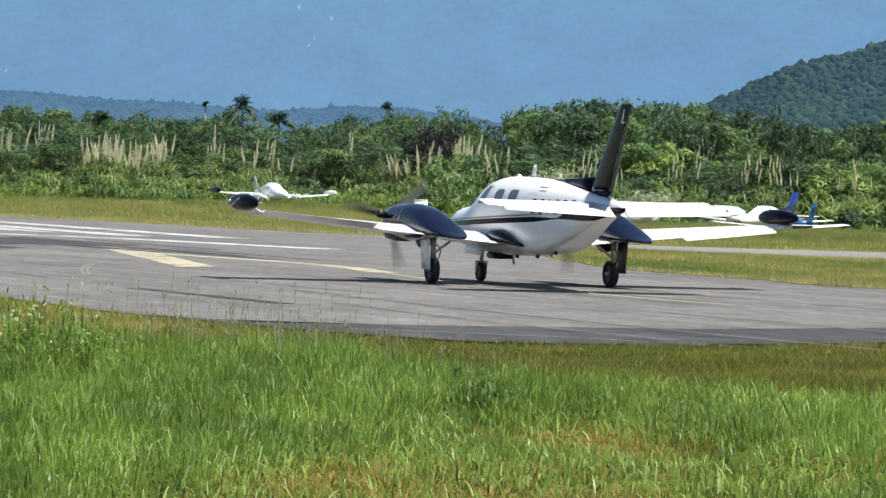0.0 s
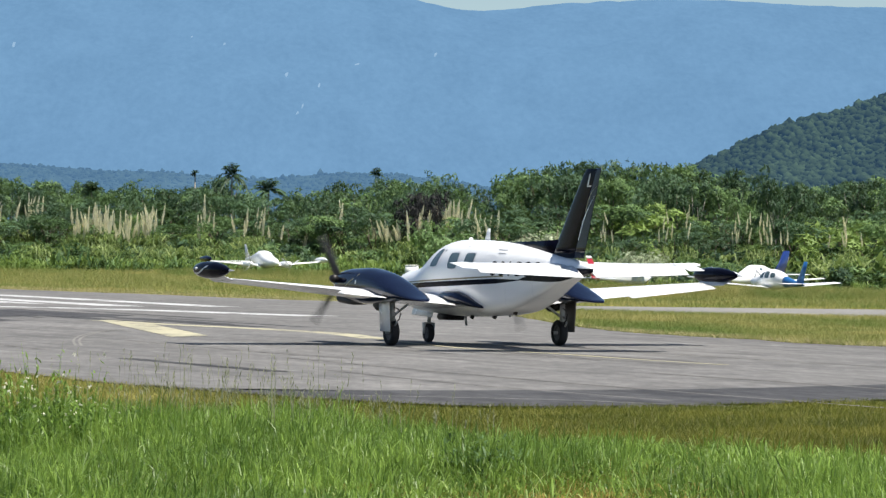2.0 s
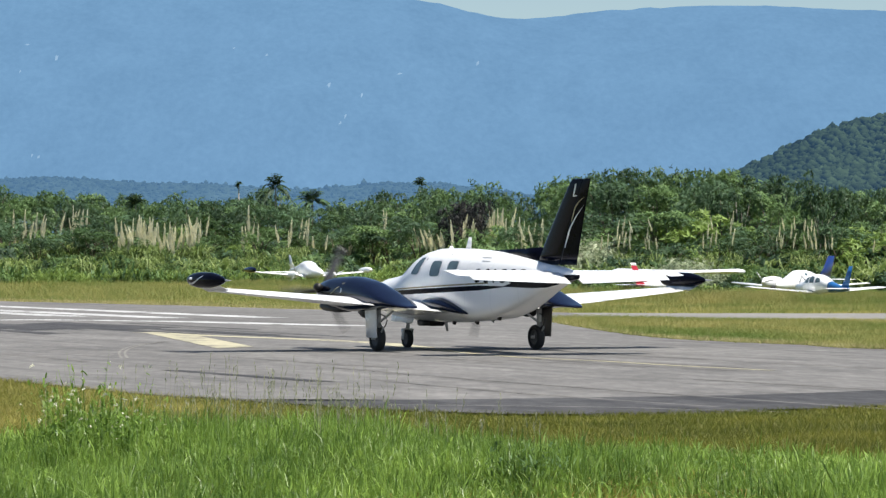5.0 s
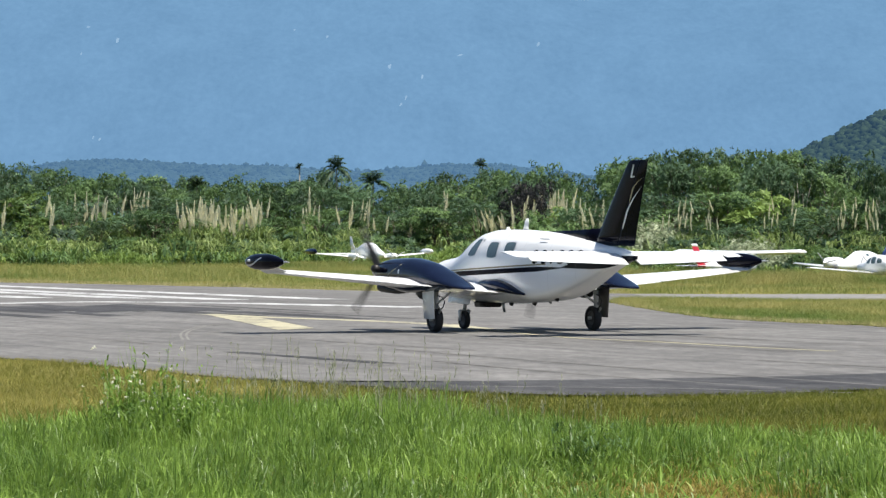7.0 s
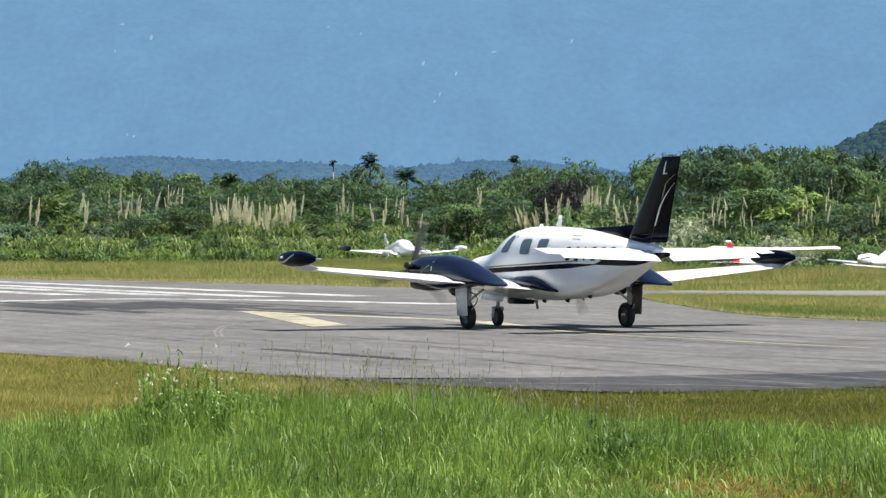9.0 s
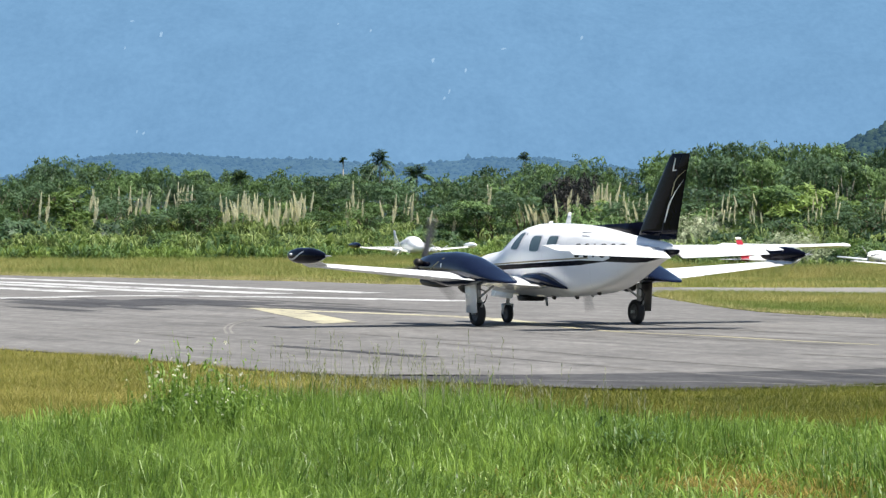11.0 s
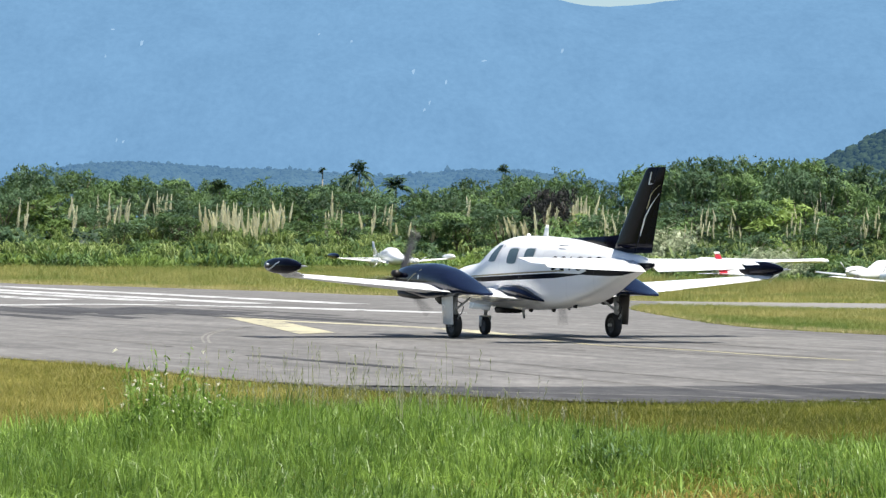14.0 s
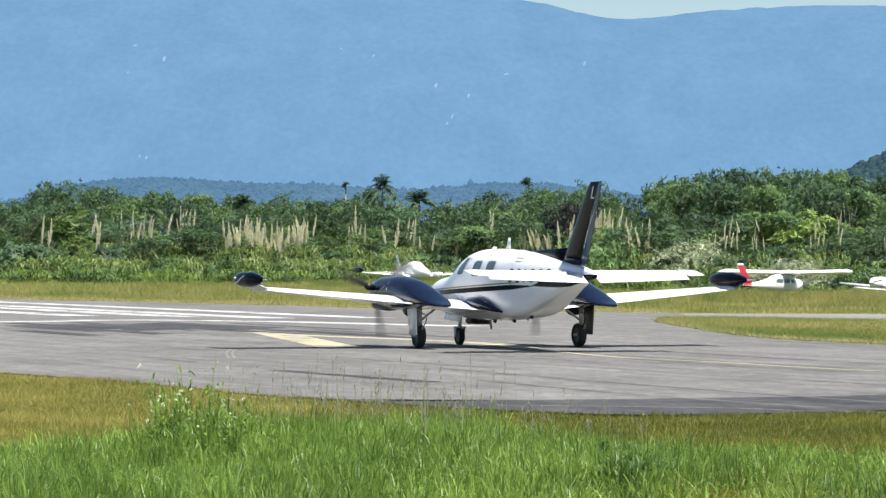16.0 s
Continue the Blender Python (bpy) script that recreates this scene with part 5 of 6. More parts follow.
def place(model, u, dist, scale):
    x = (u - 784) / SIGHT * dist
    s = scale if np.ndim(scale) else (scale, scale, scale)
    c = copy_thing(model, Matrix.Translation((x, dist, float(ground_z(x, dist)) - 0.05)) @ pose(0, 0, 0, 0, 0, RNG.uniform(0, 360)))
    c.scale = s
    return c


TREE_TOPS = np.array([(-120, 335), (0, 325), (40, 328), (58, 306), (100, 294), (128, 312), (150, 303), (175, 317), (200, 304), (245, 307), (275, 320), (315, 303), (355, 322), (405, 309), (445, 323), (490, 309), (530, 321), (590, 322), (640, 306), (690, 322), (770, 322), (805, 308), (840, 296), (870, 317), (900, 293), (950, 294), (975, 304), (1005, 280), (1060, 286), (1090, 316), (1120, 320), (1145, 299), (1175, 273), (1215, 265), (1270, 274), (1312, 264), (1340, 275), (1388, 262), (1415, 279), (1435, 268), (1490, 262), (1525, 284), (1560, 288), (1582, 308), (1646, 308), (1668, 296), (1730, 314), (1750, 284), (1820, 284), (1950, 290)], float)


CANE_TOPS = (6.2, 6.2, 6.4, 4.6, 6.0)


def forest_front(u):
    return float(np.interp(u, [-200, 600, 1500, 2000], [372, 368, 312, 306]))


def height_for(u, v, dist):
    x = (u - 784) / SIGHT * dist
    return 2.15 + (422 - v) / SIGHT * dist - float(ground_z(x, dist))


def vegetation():
    broad = [tree_model("broadleaf_tree", 8, 2.6, 23, 3600, 0.148, LEAF_A, BARK, "mid-green broadleaf tree with uneven crown in thicket", low=True),
             tree_model("broadleaf_tree", 9, 2.9, 24, 3600, 0.148, LEAF_A, BARK, "mid-green broadleaf tree with uneven crown in thicket", low=True),
             tree_model("dark_tree", 8, 3.0, 22, 3600, 0.148, LEAF_B, BARK, "dark green dense-crowned tree in thicket", low=True),
             tree_model("light_tree", 7, 2.7, 24, 2300, 0.23, LEAF_C, BARK, "yellow-green leafy tree in thicket", low=True),
             tree_model("slender_tree", 10, 2.0, 20, 3200, 0.138, LEAF_B, PALE_BARK, "tall slender dark tree in thicket", flat=1.0, low=True)]
    # all leaves of this tree are near black in colour
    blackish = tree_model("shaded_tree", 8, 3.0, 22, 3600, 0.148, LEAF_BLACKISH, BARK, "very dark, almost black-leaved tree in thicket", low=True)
    umbrella = tree_model("umbrella_tree", 8, 3.6, 26, 5200, 0.18, LEAF_B, PALE_BARK, "open flat-topped tree with pale bare limbs", flat=0.4)
    shrubs = [shrub_model("shrub", 2.6, 3.2, 14, 1150, 0.19, LEAF_A, "mid-green leafy shrub at thicket edge"),
              shrub_model("shrub", 2.2, 3.4, 14, 1000, 0.20, LEAF_C, "yellow-green leafy shrub at thicket edge"),
              shrub_model("shrub", 2.8, 3.0, 13, 1150, 0.19, LEAF_B, "dark green leafy shrub at thicket edge")]
    domed = shrub_model("domed_shrub", 4.0, 4.8, 20, 2600, 0.17, LEAF_A, "domed mid-green shrub with layered glossy leaves")
    pale = shrub_model("flowering_shrub", 3.0, 3.8, 18, 2600, 0.12, LEAF_PALE, "shrub covered in pale greenish-white blossom")
    canes = [cane_model("plume_grass", CANE_TOPS[0], 1, "tall arching cane grass with one cream plume"), cane_model("plume_grass", CANE_TOPS[1], 2, "tall arching cane grass with two cream plumes"),
             cane_model("plume_grass", CANE_TOPS[2], 3, "tall arching cane grass with three cream plumes"), cane_model("cane_grass", 4.6, 0, "tall arching green cane grass"),
             cane_model("thin_plume_grass", CANE_TOPS[4], 4, "thin tan plume grass among shrubs", (0.7, 1.3))]
    ferns = [fern_model("fern_tangle", 1.9, LEAF_D, "low yellow-green ferny undergrowth at thicket edge"), fern_model("fern_tangle", 1.9, LEAF_A, "low mid-green ferny undergrowth at thicket edge", 0.13)]
    banana = fern_model("broad_leaf_plant", 3.4, CANE, "pale green plant with long broad arching leaves", 0.26)
    palms = [palm_model("palm_tree", 10, 2.0, 26, "feathery palm standing above the thicket"), palm_model("palm_tree", 9, 2.6, 30, "feathery palm standing above the thicket"),
             palm_model("slim_palm", 10, 0.62, 16, "small-headed palm on a thin tall trunk", 0.7)]
    bare = thing("bare_tree", Matrix.Translation((0, -500, 0)), "leafless pale tree standing in the thicket", "tree", "trees at the field's edge")
    bm, ends = limbs(5, 1.2, 4, 0.07, 0.15)
    part("trunk", bm, PALE_BARK, bare, "bare forked trunk")
    models = [bare, *broad, blackish, umbrella, *shrubs, domed, pale, *canes, *ferns, banana, *palms]

    # back rows: they give the skyline
    for row, (back, share) in enumerate(((60, 1.0), (42, 0.88))):
        u = -110.0
        while u < 1930:
            d = forest_front(u) + back + RNG.uniform(-5, 5)
            h = height_for(u, np.interp(u, TREE_TOPS[:, 0], TREE_TOPS[:, 1]), d) * share * RNG.choice([0.94, 0.98, 1.01, 1.04]) * np.interp(u, [700, 900, 1080, 1090, 1135, 1145], [1.04, 0.99, 0.99, 0.88, 0.88, 1.03])
            m = broad[int(RNG.choice([0, 1, 2, 2, 4] if u < 1120 else [0, 1, 2, 2, 4]))]
            base = {0: 8, 1: 9, 2: 8, 3: 7, 4: 10}[broad.index(m)]
            s = h / base
            place(m, u, d, (s * RNG.uniform(0.5, 0.85), s * RNG.uniform(0.6, 0.9), s))
            u += RNG.uniform(15, 28)
    # the thicket before them, lower and lower
    for back, hi, lo, step in ((27, 7.8, 3.2, 30), (17, 6.2, 2.4, 28)):
        u = -110.0
        while u < 1930:
            d = forest_front(u) + back + RNG.uniform(-4, 4)
            h = RNG.uniform(lo, hi)
            m = broad[int(RNG.choice([0, 0, 1, 2, 2, 3, 3] if u < 1130 else [0, 0, 1, 2, 2, 3, 3]))]
            base = {0: 8, 1: 9, 2: 8, 3: 7}[broad.index(m)]
            s = h / base
            place(m, u, d, (s * RNG.uniform(1.0, 1.5), s * 1.4, s))
            u += step * RNG.uniform(0.7, 1.35)
    u = -110.0
    while u < 1930:
        d = forest_front(u) + RNG.uniform(0, 10)
        m = shrubs[int(RNG.choice([0, 0, 1, 1, 1, 2] if u < 1150 else [0, 0, 1, 2, 2, 2]))]
        s = RNG.uniform(0.4, 0.85)
        place(m, u, d, (s * 1.15, s * 1.15, s))
        # the ferny fringe where the thicket meets the field
        for _ in range(2):
            f = u + RNG.uniform(-12, 12)
            place(ferns[int(RNG.random() < 0.3)], f, forest_front(f) + RNG.uniform(-6, 2), RNG.uniform(0.6, 1.35) * (1.0 if f < 1150 else 0.62))
        u += RNG.uniform(13, 24)
    for _ in range(120):
        f = RNG.uniform(-100, 1900)
        place(shrubs[int(RNG.choice([0, 0, 1, 1, 2]))], f, forest_front(f) + RNG.uniform(4, 15), RNG.uniform(0.7, 1.35))
    for f, s in ((1645, 0.75), (1668, 0.6), (1690, 0.6), (1512, 0.55), (1745, 0.65), (1230, 0.5)):
        place(bare, f, forest_front(f) + RNG.uniform(9, 16), s)
    for _ in range(70):
        f = RNG.uniform(1150, 1880)
        place(canes[3] if RNG.random() < 0.8 else banana, f, forest_front(f) + RNG.uniform(4, 18), RNG.uniform(0.7, 1.3))
    # undergrowth that shuts the view between the trunks
    u = -110.0
    while u < 1930:
        place(shrubs[int(RNG.choice([0, 2, 2]))], u, forest_front(u) + RNG.uniform(31, 36), RNG.uniform(1.5, 2.1))
        u += RNG.uniform(40, 62)
    for f in (1130, 1330, 1580, 1690, 1715, 1735, 1760, 1790, 1815, 1600, 1640, 1660, 1700, 1725, 1745, 1775, 1800, 640, 560, 350):
        place(banana, f + RNG.uniform(-8, 8), forest_front(f) + RNG.uniform(3, 12), RNG.uniform(0.75, 1.2))
    # plume grass in drifts: bearings, clumps, and how high the plumes reach
    west = ((46, 66, 2, 332, 345), (128, 163, 3, 332, 352), (186, 232, 7, 326, 354), (280, 326, 6, 318, 346), (374, 415, 7, 336, 366), (408, 446, 11, 335, 370), (458, 482, 8, 350, 376), (498, 527, 9, 336, 356),
            (596, 624, 4, 348, 362), (600, 618, 1, 318, 322), (664, 716, 5, 338, 360), (720, 745, 2, 370, 378))
    east = ((780, 788, 1, 374, 378), (838, 856, 2, 326, 332), (914, 958, 5, 356, 368), (972, 1000, 5, 332, 354), (1006, 1060, 12, 322, 354), (1068, 1128, 8, 336, 362), (1236, 1342, 4, 340, 354), (1418, 1472, 2, 330, 350),
            (1552, 1632, 5, 338, 352), (1728, 1756, 2, 345, 362))
    for lo, hi, n, near_top, low_top in (*west, *east):
        for j in range(n):
            u = lo + (hi - lo) * (j + RNG.uniform(0.2, 0.8)) / n
            d = forest_front(u) + RNG.uniform(9, 15) + (14 if near_top < 330 else 0)
            k = int(RNG.choice([0, 0, 1, 1, 2])) if u < 1200 else 4
            up = height_for(u, RNG.uniform(near_top, low_top), d) / CANE_TOPS[k]
            wide = RNG.uniform(0.7, 1.0) if u < 1200 else 0.6
            place(canes[k], u, d, (wide, wide, up))
    for _ in range(170):
        u = RNG.uniform(-100, 1900) if RNG.random() < 0.45 else RNG.uniform(-50, 760)
        place(canes[3], u, forest_front(u) + RNG.uniform(3, 14), RNG.uniform(0.6, 1.15))
    for u, b, s in ((1150, 15, 1.55), (1178, 15, 1.85), (1205, 16, 2.05), (1232, 15, 1.85), (1256, 14, 1.5), (1325, 3, 0.95), (1348, 3, 1.15), (1372, 4, 1.3), (1400, 4, 1.25), (1428, 3, 1.05), (1448, 2, 0.8)):
        place(pale, u, forest_front(u) + b, s)
    for u, v, d, m, wide in ((591, 278, 430, 2, 1.0), (657, 282, 420, 1, 0.70), (722, 306, 422, 1, 1.0), (912, 280, 430, 0, 0.5), (1460, 274, 385, 1, 0.6), (410, 314, 425, 1, 0.7)):
        h = height_for(u, v, d) - 0.6
        place(palms[m], u, d, (wide, wide, h / (9 if m == 1 else 10)))
    for f, v, b in ((300, 318, 40), (100, 300, 45), (-30, 322, 24), (20, 326, 22), (55, 316, 28), (545, 318, 50), (578, 316, 48), (612, 314, 50), (1190, 285, 40), (1420, 276, 44)):
        h = height_for(f, v, forest_front(f) + b)
        place(broad[2], f, forest_front(f) + b, (h / 9, h / 9, h / 8))
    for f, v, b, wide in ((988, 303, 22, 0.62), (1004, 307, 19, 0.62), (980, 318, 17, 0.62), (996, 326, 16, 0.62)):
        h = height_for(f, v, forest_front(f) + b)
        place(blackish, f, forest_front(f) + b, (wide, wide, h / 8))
    d = forest_front(1034) - 2
    place(domed, 1034, d, (1.0, 1.0, height_for(1034, 367, d) / 3.7))
    for f, b, s in ( (755, 12, 1.5), (770, 10, 1.2), (560, 12, 1.3), (150, 12, 1.5), (-40, 8, 1.5), (-5, 9, 1.6), (30, 8, 1.5), (62, 10, 1.3), (1530, 12, 1.4), (1700, 14, 1.6)):
        place(shrubs[2], f, forest_front(f) + b, s)
    for f, v in ((1762, 272), (1786, 266), (1480, 278)):
        h = height_for(f, v, 350)
        place(broad[4], f, 350, (h / 14, h / 14, h / 10))
    place(umbrella, 1612, 324, (0.62, 0.62, height_for(1612, 262, 324) / 8))
    for m in models:
        for o in (*m.children_recursive, m):
            bpy.data.objects.remove(o)


# ---------------------------------------------------------------- grass
def blades(x, y, z, height, width, lean, seg2=True, outward=None):
    """Grass blades as tapered, bent strips of three triangles, or as single ones."""
    n = len(x)
    a = RNG.uniform(0, 6.283, n)
    ca, sa = np.cos(a), np.sin(a)
    b = RNG.uniform(0, 6.283, n) if outward is None else outward
    lx, ly = np.cos(b) * lean * height, np.sin(b) * lean * height
    base = np.stack([x, y, z], -1)
    side = np.stack([ca, sa, np.zeros(n)], -1) * (width / 2)[:, None]
    if not seg2:
        tip = base + np.stack([lx, ly, height], -1)
        return np.stack([base - side, base + side, tip], 1).reshape(-1, 3), np.arange(3 * n).reshape(-1, 3)
    mid = base + np.stack([lx * 0.38, ly * 0.38, height * 0.70], -1)
    tip = base + np.stack([lx, ly, height * (1.05 - 0.5 * lean)], -1)
    V = np.stack([base - side, base + side, mid - side * 0.85, mid + side * 0.85, tip], 1).reshape(-1, 3)
    F = (np.arange(n)[:, None, None] * 5 + np.array([[0, 1, 3], [0, 3, 2], [2, 3, 4]])[None]).reshape(-1, 3)
    return V, F


def near_edge_y(x):
    e = np.array(NEAR_EDGE)
    return np.interp(x, e[:, 0], e[:, 1])


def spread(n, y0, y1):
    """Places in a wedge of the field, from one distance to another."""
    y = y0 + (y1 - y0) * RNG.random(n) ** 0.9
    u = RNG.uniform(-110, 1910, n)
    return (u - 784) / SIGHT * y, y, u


def tall_limit(u):
    """How far from the eye the tall, uncut grass reaches."""
    return np.interp(u, [-150, 150, 260, 330, 600, 820, 900, 1100, 1500, 1950], [39.5, 40, 42, 44.5, 45.5, 45, 43, 40.5, 38.5, 37.5])


def patch(x, y, s, seed):
    """Smooth uneven values from 0 to 1."""
    g = np.random.default_rng(seed)
    v = 0
    for k in range(5):
        a, b, p, q = g.uniform(0.5, 1.6, 4)
        v = v + np.sin(x / s * a * (k + 1) * 0.8 + p * 7 + 1.3 * np.sin(y / s * b + q * 5)) * np.cos(y / s * b * (k + 1) * 0.5 + q * 9) / (k + 1)
    return np.clip(0.5 + 0.32 * v, 0, 1)


def dryness(u, x, y):
    """Where the nearest grass has dried out and lies lower."""
    reach = np.interp(u, [150, 600, 850, 1040, 1280, 1540, 1850], [22.5, 24.0, 29.5, 32.0, 33.0, 30.0, 26.0])
    near = ease((reach - y) / 3.0 + 0.4) * np.clip(1.6 * patch(x, y, 1.1, 41) + 0.05, 0, 1.15)
    return near + 0.6 * np.exp(-(((u - 1380) / 240) ** 2)) * ease((38 - y) / 3.0) * patch(x, y, 1.4, 43)


def grass():
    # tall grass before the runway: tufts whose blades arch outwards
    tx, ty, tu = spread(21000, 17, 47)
    edge = tall_limit(tu) - ty + RNG.normal(0, 1.1, len(ty))
    keep = (edge > 0) & (RNG.random(len(ty)) < 0.45 + edge / 3)
    tx, ty, tu, edge = tx[keep], ty[keep], tu[keep], edge[keep]
    k = 16
    own = np.repeat(np.arange(len(tx)), k)
    tuft = (0.20 + 0.30 * patch(tx, ty, 1.3, 1)) * RNG.uniform(0.6, 1.35, len(tx)) * (1 + 0.35 * ease((ty - 36) / 8)) * (0.55 + 0.45 * ease(edge / 5))
    a = RNG.uniform(0, 6.283, len(own))
    q = 0.15 * RNG.random(len(own)) ** 0.7
    x, y = tx[own] + q * np.cos(a), ty[own] + q * np.sin(a)
    arid = dryness(tu, tx, ty)
    h = (tuft * (1 - 0.48 * np.minimum(arid, 1)))[own] * RNG.uniform(0.45, 1.2, len(own))
    lean = 0.08 + 1.05 * RNG.random(len(own)) ** 1.3
    dry = (patch(tx, ty, 2.3, 4) + 0.35 * np.exp(-(((tu - 950) / 380) ** 2)) > 0.62)[own] & (y < 31.5) & (RNG.random(len(x)) < 0.62) & (tu > 430)[own]
    dry |= RNG.random(len(x)) < (0.8 * arid)[own]
    h[dry] *= 0.72
    lean[dry] += 0.35
    for name, sel, mat, lab in (("tall_grass", ~dry, GRASS_TALL, "lush tall green grass before the runway"), ("dry_grass", dry, GRASS_DRY, "yellowing blades among the tall grass")):
        V, F = blades(x[sel], y[sel], np.zeros(sel.sum()), h[sel], RNG.uniform(0.005, 0.015, sel.sum()), lean[sel], True, a[sel] + RNG.normal(0, 0.7, sel.sum()))
        tagged(link(name, mesh_np(name, V, F), mat, smooth=False), lab, "grass", kind="stuff")
    # broader arching blades among it, some coloured pale to imitate glints
    for name, n, mat, wide, lab in (("broad_grass", 25000, GRASS_TALL, 0.020, "broad arching blades in the tall grass"), ("pale_grass", 9000, GRASS_GLINT, 0.015, "blades arching over the tall grass, coloured pale as glints")):
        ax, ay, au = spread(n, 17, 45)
        keep = (ay < tall_limit(au) - 0.3) & (RNG.random(n) < (0.35 + 0.9 * patch(ax, ay, 0.9, 8)) * (1 - 0.8 * np.minimum(1, dryness(au, ax, ay))))
        ax, ay = ax[keep], ay[keep]
        n = len(ax)
        lift = 0.08 + 0.32 * patch(ax, ay, 1.3, 1)
        b = RNG.uniform(0, 6.283, n)
        out = RNG.uniform(0.15, 1.1, n)
        aim = unit(np.stack([np.cos(b) * out, np.sin(b) * out, np.ones(n)], -1))
        V, F = strips(np.stack([ax, ay, lift * 0.6], -1), aim, RNG.uniform(0.18, 0.46, n), RNG.uniform(0.45, 1.0, n) * wide, RNG.uniform(0.3, 1.5, n), 5)
        tagged(link(name, mesh_np(name, V, F), mat, smooth=False), lab, "grass", kind="stuff")
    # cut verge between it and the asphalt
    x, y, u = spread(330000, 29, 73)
    keep = (y > tall_limit(u) - 1.5) & (y < near_edge_y(x) + RNG.normal(-0.02, 0.2, len(y)) + 0.5 * (patch(x, 0 * y, 0.9, 31) - 0.45))
    x, y, u = x[keep], y[keep], u[keep]
    olive = (u + RNG.normal(0, 60, len(u))) > 640
    for name, sel, mat, lab in (("verge_grass", ~olive, GRASS_MOWN, "short straw-coloured mown grass verge"), ("olive_verge_grass", olive, GRASS_OLIVE, "short olive-brown mown grass verge")):
        n = sel.sum()
        hh = RNG.uniform(0.03, 0.11, n) * (0.7 + 0.6 * patch(x[sel], y[sel], 2.0, 7))
        V, F = blades(x[sel], y[sel], np.zeros(n), hh, RNG.uniform(0.006, 0.014, n), RNG.uniform(0.2, 1.2, n), False)
        tagged(link(name, mesh_np(name, V, F), mat, smooth=False), lab, "grass", kind="stuff")
    # the field beyond the runway and the island
    isl = np.array(ISLAND_NEAR), np.array(ISLAND_FAR)

    def on_island(x, y):
        jx, jy = x + RNG.normal(0, 0.15, len(x)), y + RNG.normal(0, 0.9, len(x))
        return (jx > 7.1) & (jy > np.interp(jx, isl[0][2:, 0], isl[0][2:, 1])) & (jy < np.interp(jx, isl[1][1:, 0], isl[1][1:, 1]))

    x, y = RNG.uniform(6.9, 26, 260000), RNG.uniform(82, 138, 260000)
    sel = on_island(x, y) & (x < 0.172 * y + 1)
    x, y = x[sel], y[sel]
    n = len(x)
    hh = RNG.uniform(0.03, 0.2, n) * (0.5 + 0.9 * patch(x, y, 6.0, 12))
    V, F = blades(x, y, np.full(n, 0.045), hh, RNG.uniform(0.008, 0.02, n), RNG.uniform(0.2, 1.3, n), False)
    tagged(link("island_grass", mesh_np("island_grass", V, F), GRASS_FAR, smooth=False), "short yellowing grass on the island", "grass", kind="stuff")
    # pale ragged rim where the island meets the pad
    rim = np.array(ISLAND_NEAR[1:])
    x = RNG.uniform(7.05, 24, 15000)
    y = np.interp(x, rim[:, 0], rim[:, 1]) + RNG.normal(0.1, 0.45, len(x))
    keep = RNG.random(len(x)) < 0.15 + 0.85 * patch(x, y, 0.8, 23)
    x, y = x[keep], y[keep]
    V, F = blades(x, y, np.full(len(x), 0.04), RNG.uniform(0.04, 0.16, len(x)), RNG.uniform(0.008, 0.02, len(x)), RNG.uniform(0.3, 1.5, len(x)), False)
    tagged(link("island_rim_grass", mesh_np("island_rim_grass", V, F), GRASS_STRAW, smooth=False), "dry pale grass along the island's edge", "grass", kind="stuff")
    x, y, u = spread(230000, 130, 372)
    keep = (y > far_edge_y(x) + RNG.normal(0.4, 0.5, len(x))) & (y < np.interp(u, [-200, 600, 1500, 2000], [372, 368, 312, 306]) + 3)
    x, y = x[keep], y[keep]
    n = len(x)
    hh = RNG.uniform(0.08, 0.32, n) * (1 + 0.9 * ease((y - 190) / 60)) * (0.55 + 0.8 * patch(x, y, 9.0, 11))
    V, F = blades(x, y, ground_z(x, y), hh, RNG.uniform(0.015, 0.035, n), RNG.uniform(0.2, 1.2, n), False)
    tagged(link("field_grass", mesh_np("field_grass", V, F), GRASS_FAR, smooth=False), "rough yellow-green field grass around the runway", "grass", kind="stuff")
    # dry, pale fringe where the field meets the runway
    x = RNG.uniform(-34, 9, 42000)
    off = RNG.gamma(1.6, 2.4, len(x))
    y = far_edge_y(x) + off - 0.3
    keep = RNG.random(len(x)) < 0.25 + 0.75 * patch(x, y, 5.0, 19)
    x, y = x[keep], y[keep]
    V, F = blades(x, y, ground_z(x, y), RNG.uniform(0.05, 0.2, len(x)), RNG.uniform(0.012, 0.03, len(x)), RNG.uniform(0.3, 1.4, len(x)), False)
    tagged(link("dry_fringe", mesh_np("dry_fringe", V, F), GRASS_STRAW, smooth=False), "dry straw-coloured grass along the runway's far edge", "grass", kind="stuff")
    # longer grass in which the parked aircraft stand
    xs, ys, tall = [], [], []
    for u, d, n in ((712, 330, 15000), (1364, 249, 15000), (1600, 247, 24000), (1590, 276, 12000)):
        yy = d + RNG.uniform(-7, 8, n)
        tall.append(np.full(n, {712: 1.2, 1364: 1.8}.get(u, 1.4)))
        xs.append((u - 784) / SIGHT * d + RNG.uniform(-8.5, 8.5, n))
        ys.append(yy)
    x, y = np.concatenate(xs), np.concatenate(ys)
    n = len(x)
    hh = RNG.uniform(0.36, 0.78, n) * np.concatenate(tall) * (0.7 + 0.4 * patch(x, y, 3.0, 17))
    V, F = blades(x, y, ground_z(x, y), hh, RNG.uniform(0.012, 0.032, n), RNG.uniform(0.2, 1.1, n), False)
    tagged(link("long_field_grass", mesh_np("long_field_grass", V, F), GRASS_FAR, smooth=False), "long uncut grass around the parked aircraft", "grass", kind="stuff")
    # thin seed stalks standing over the tall grass
    n = 260
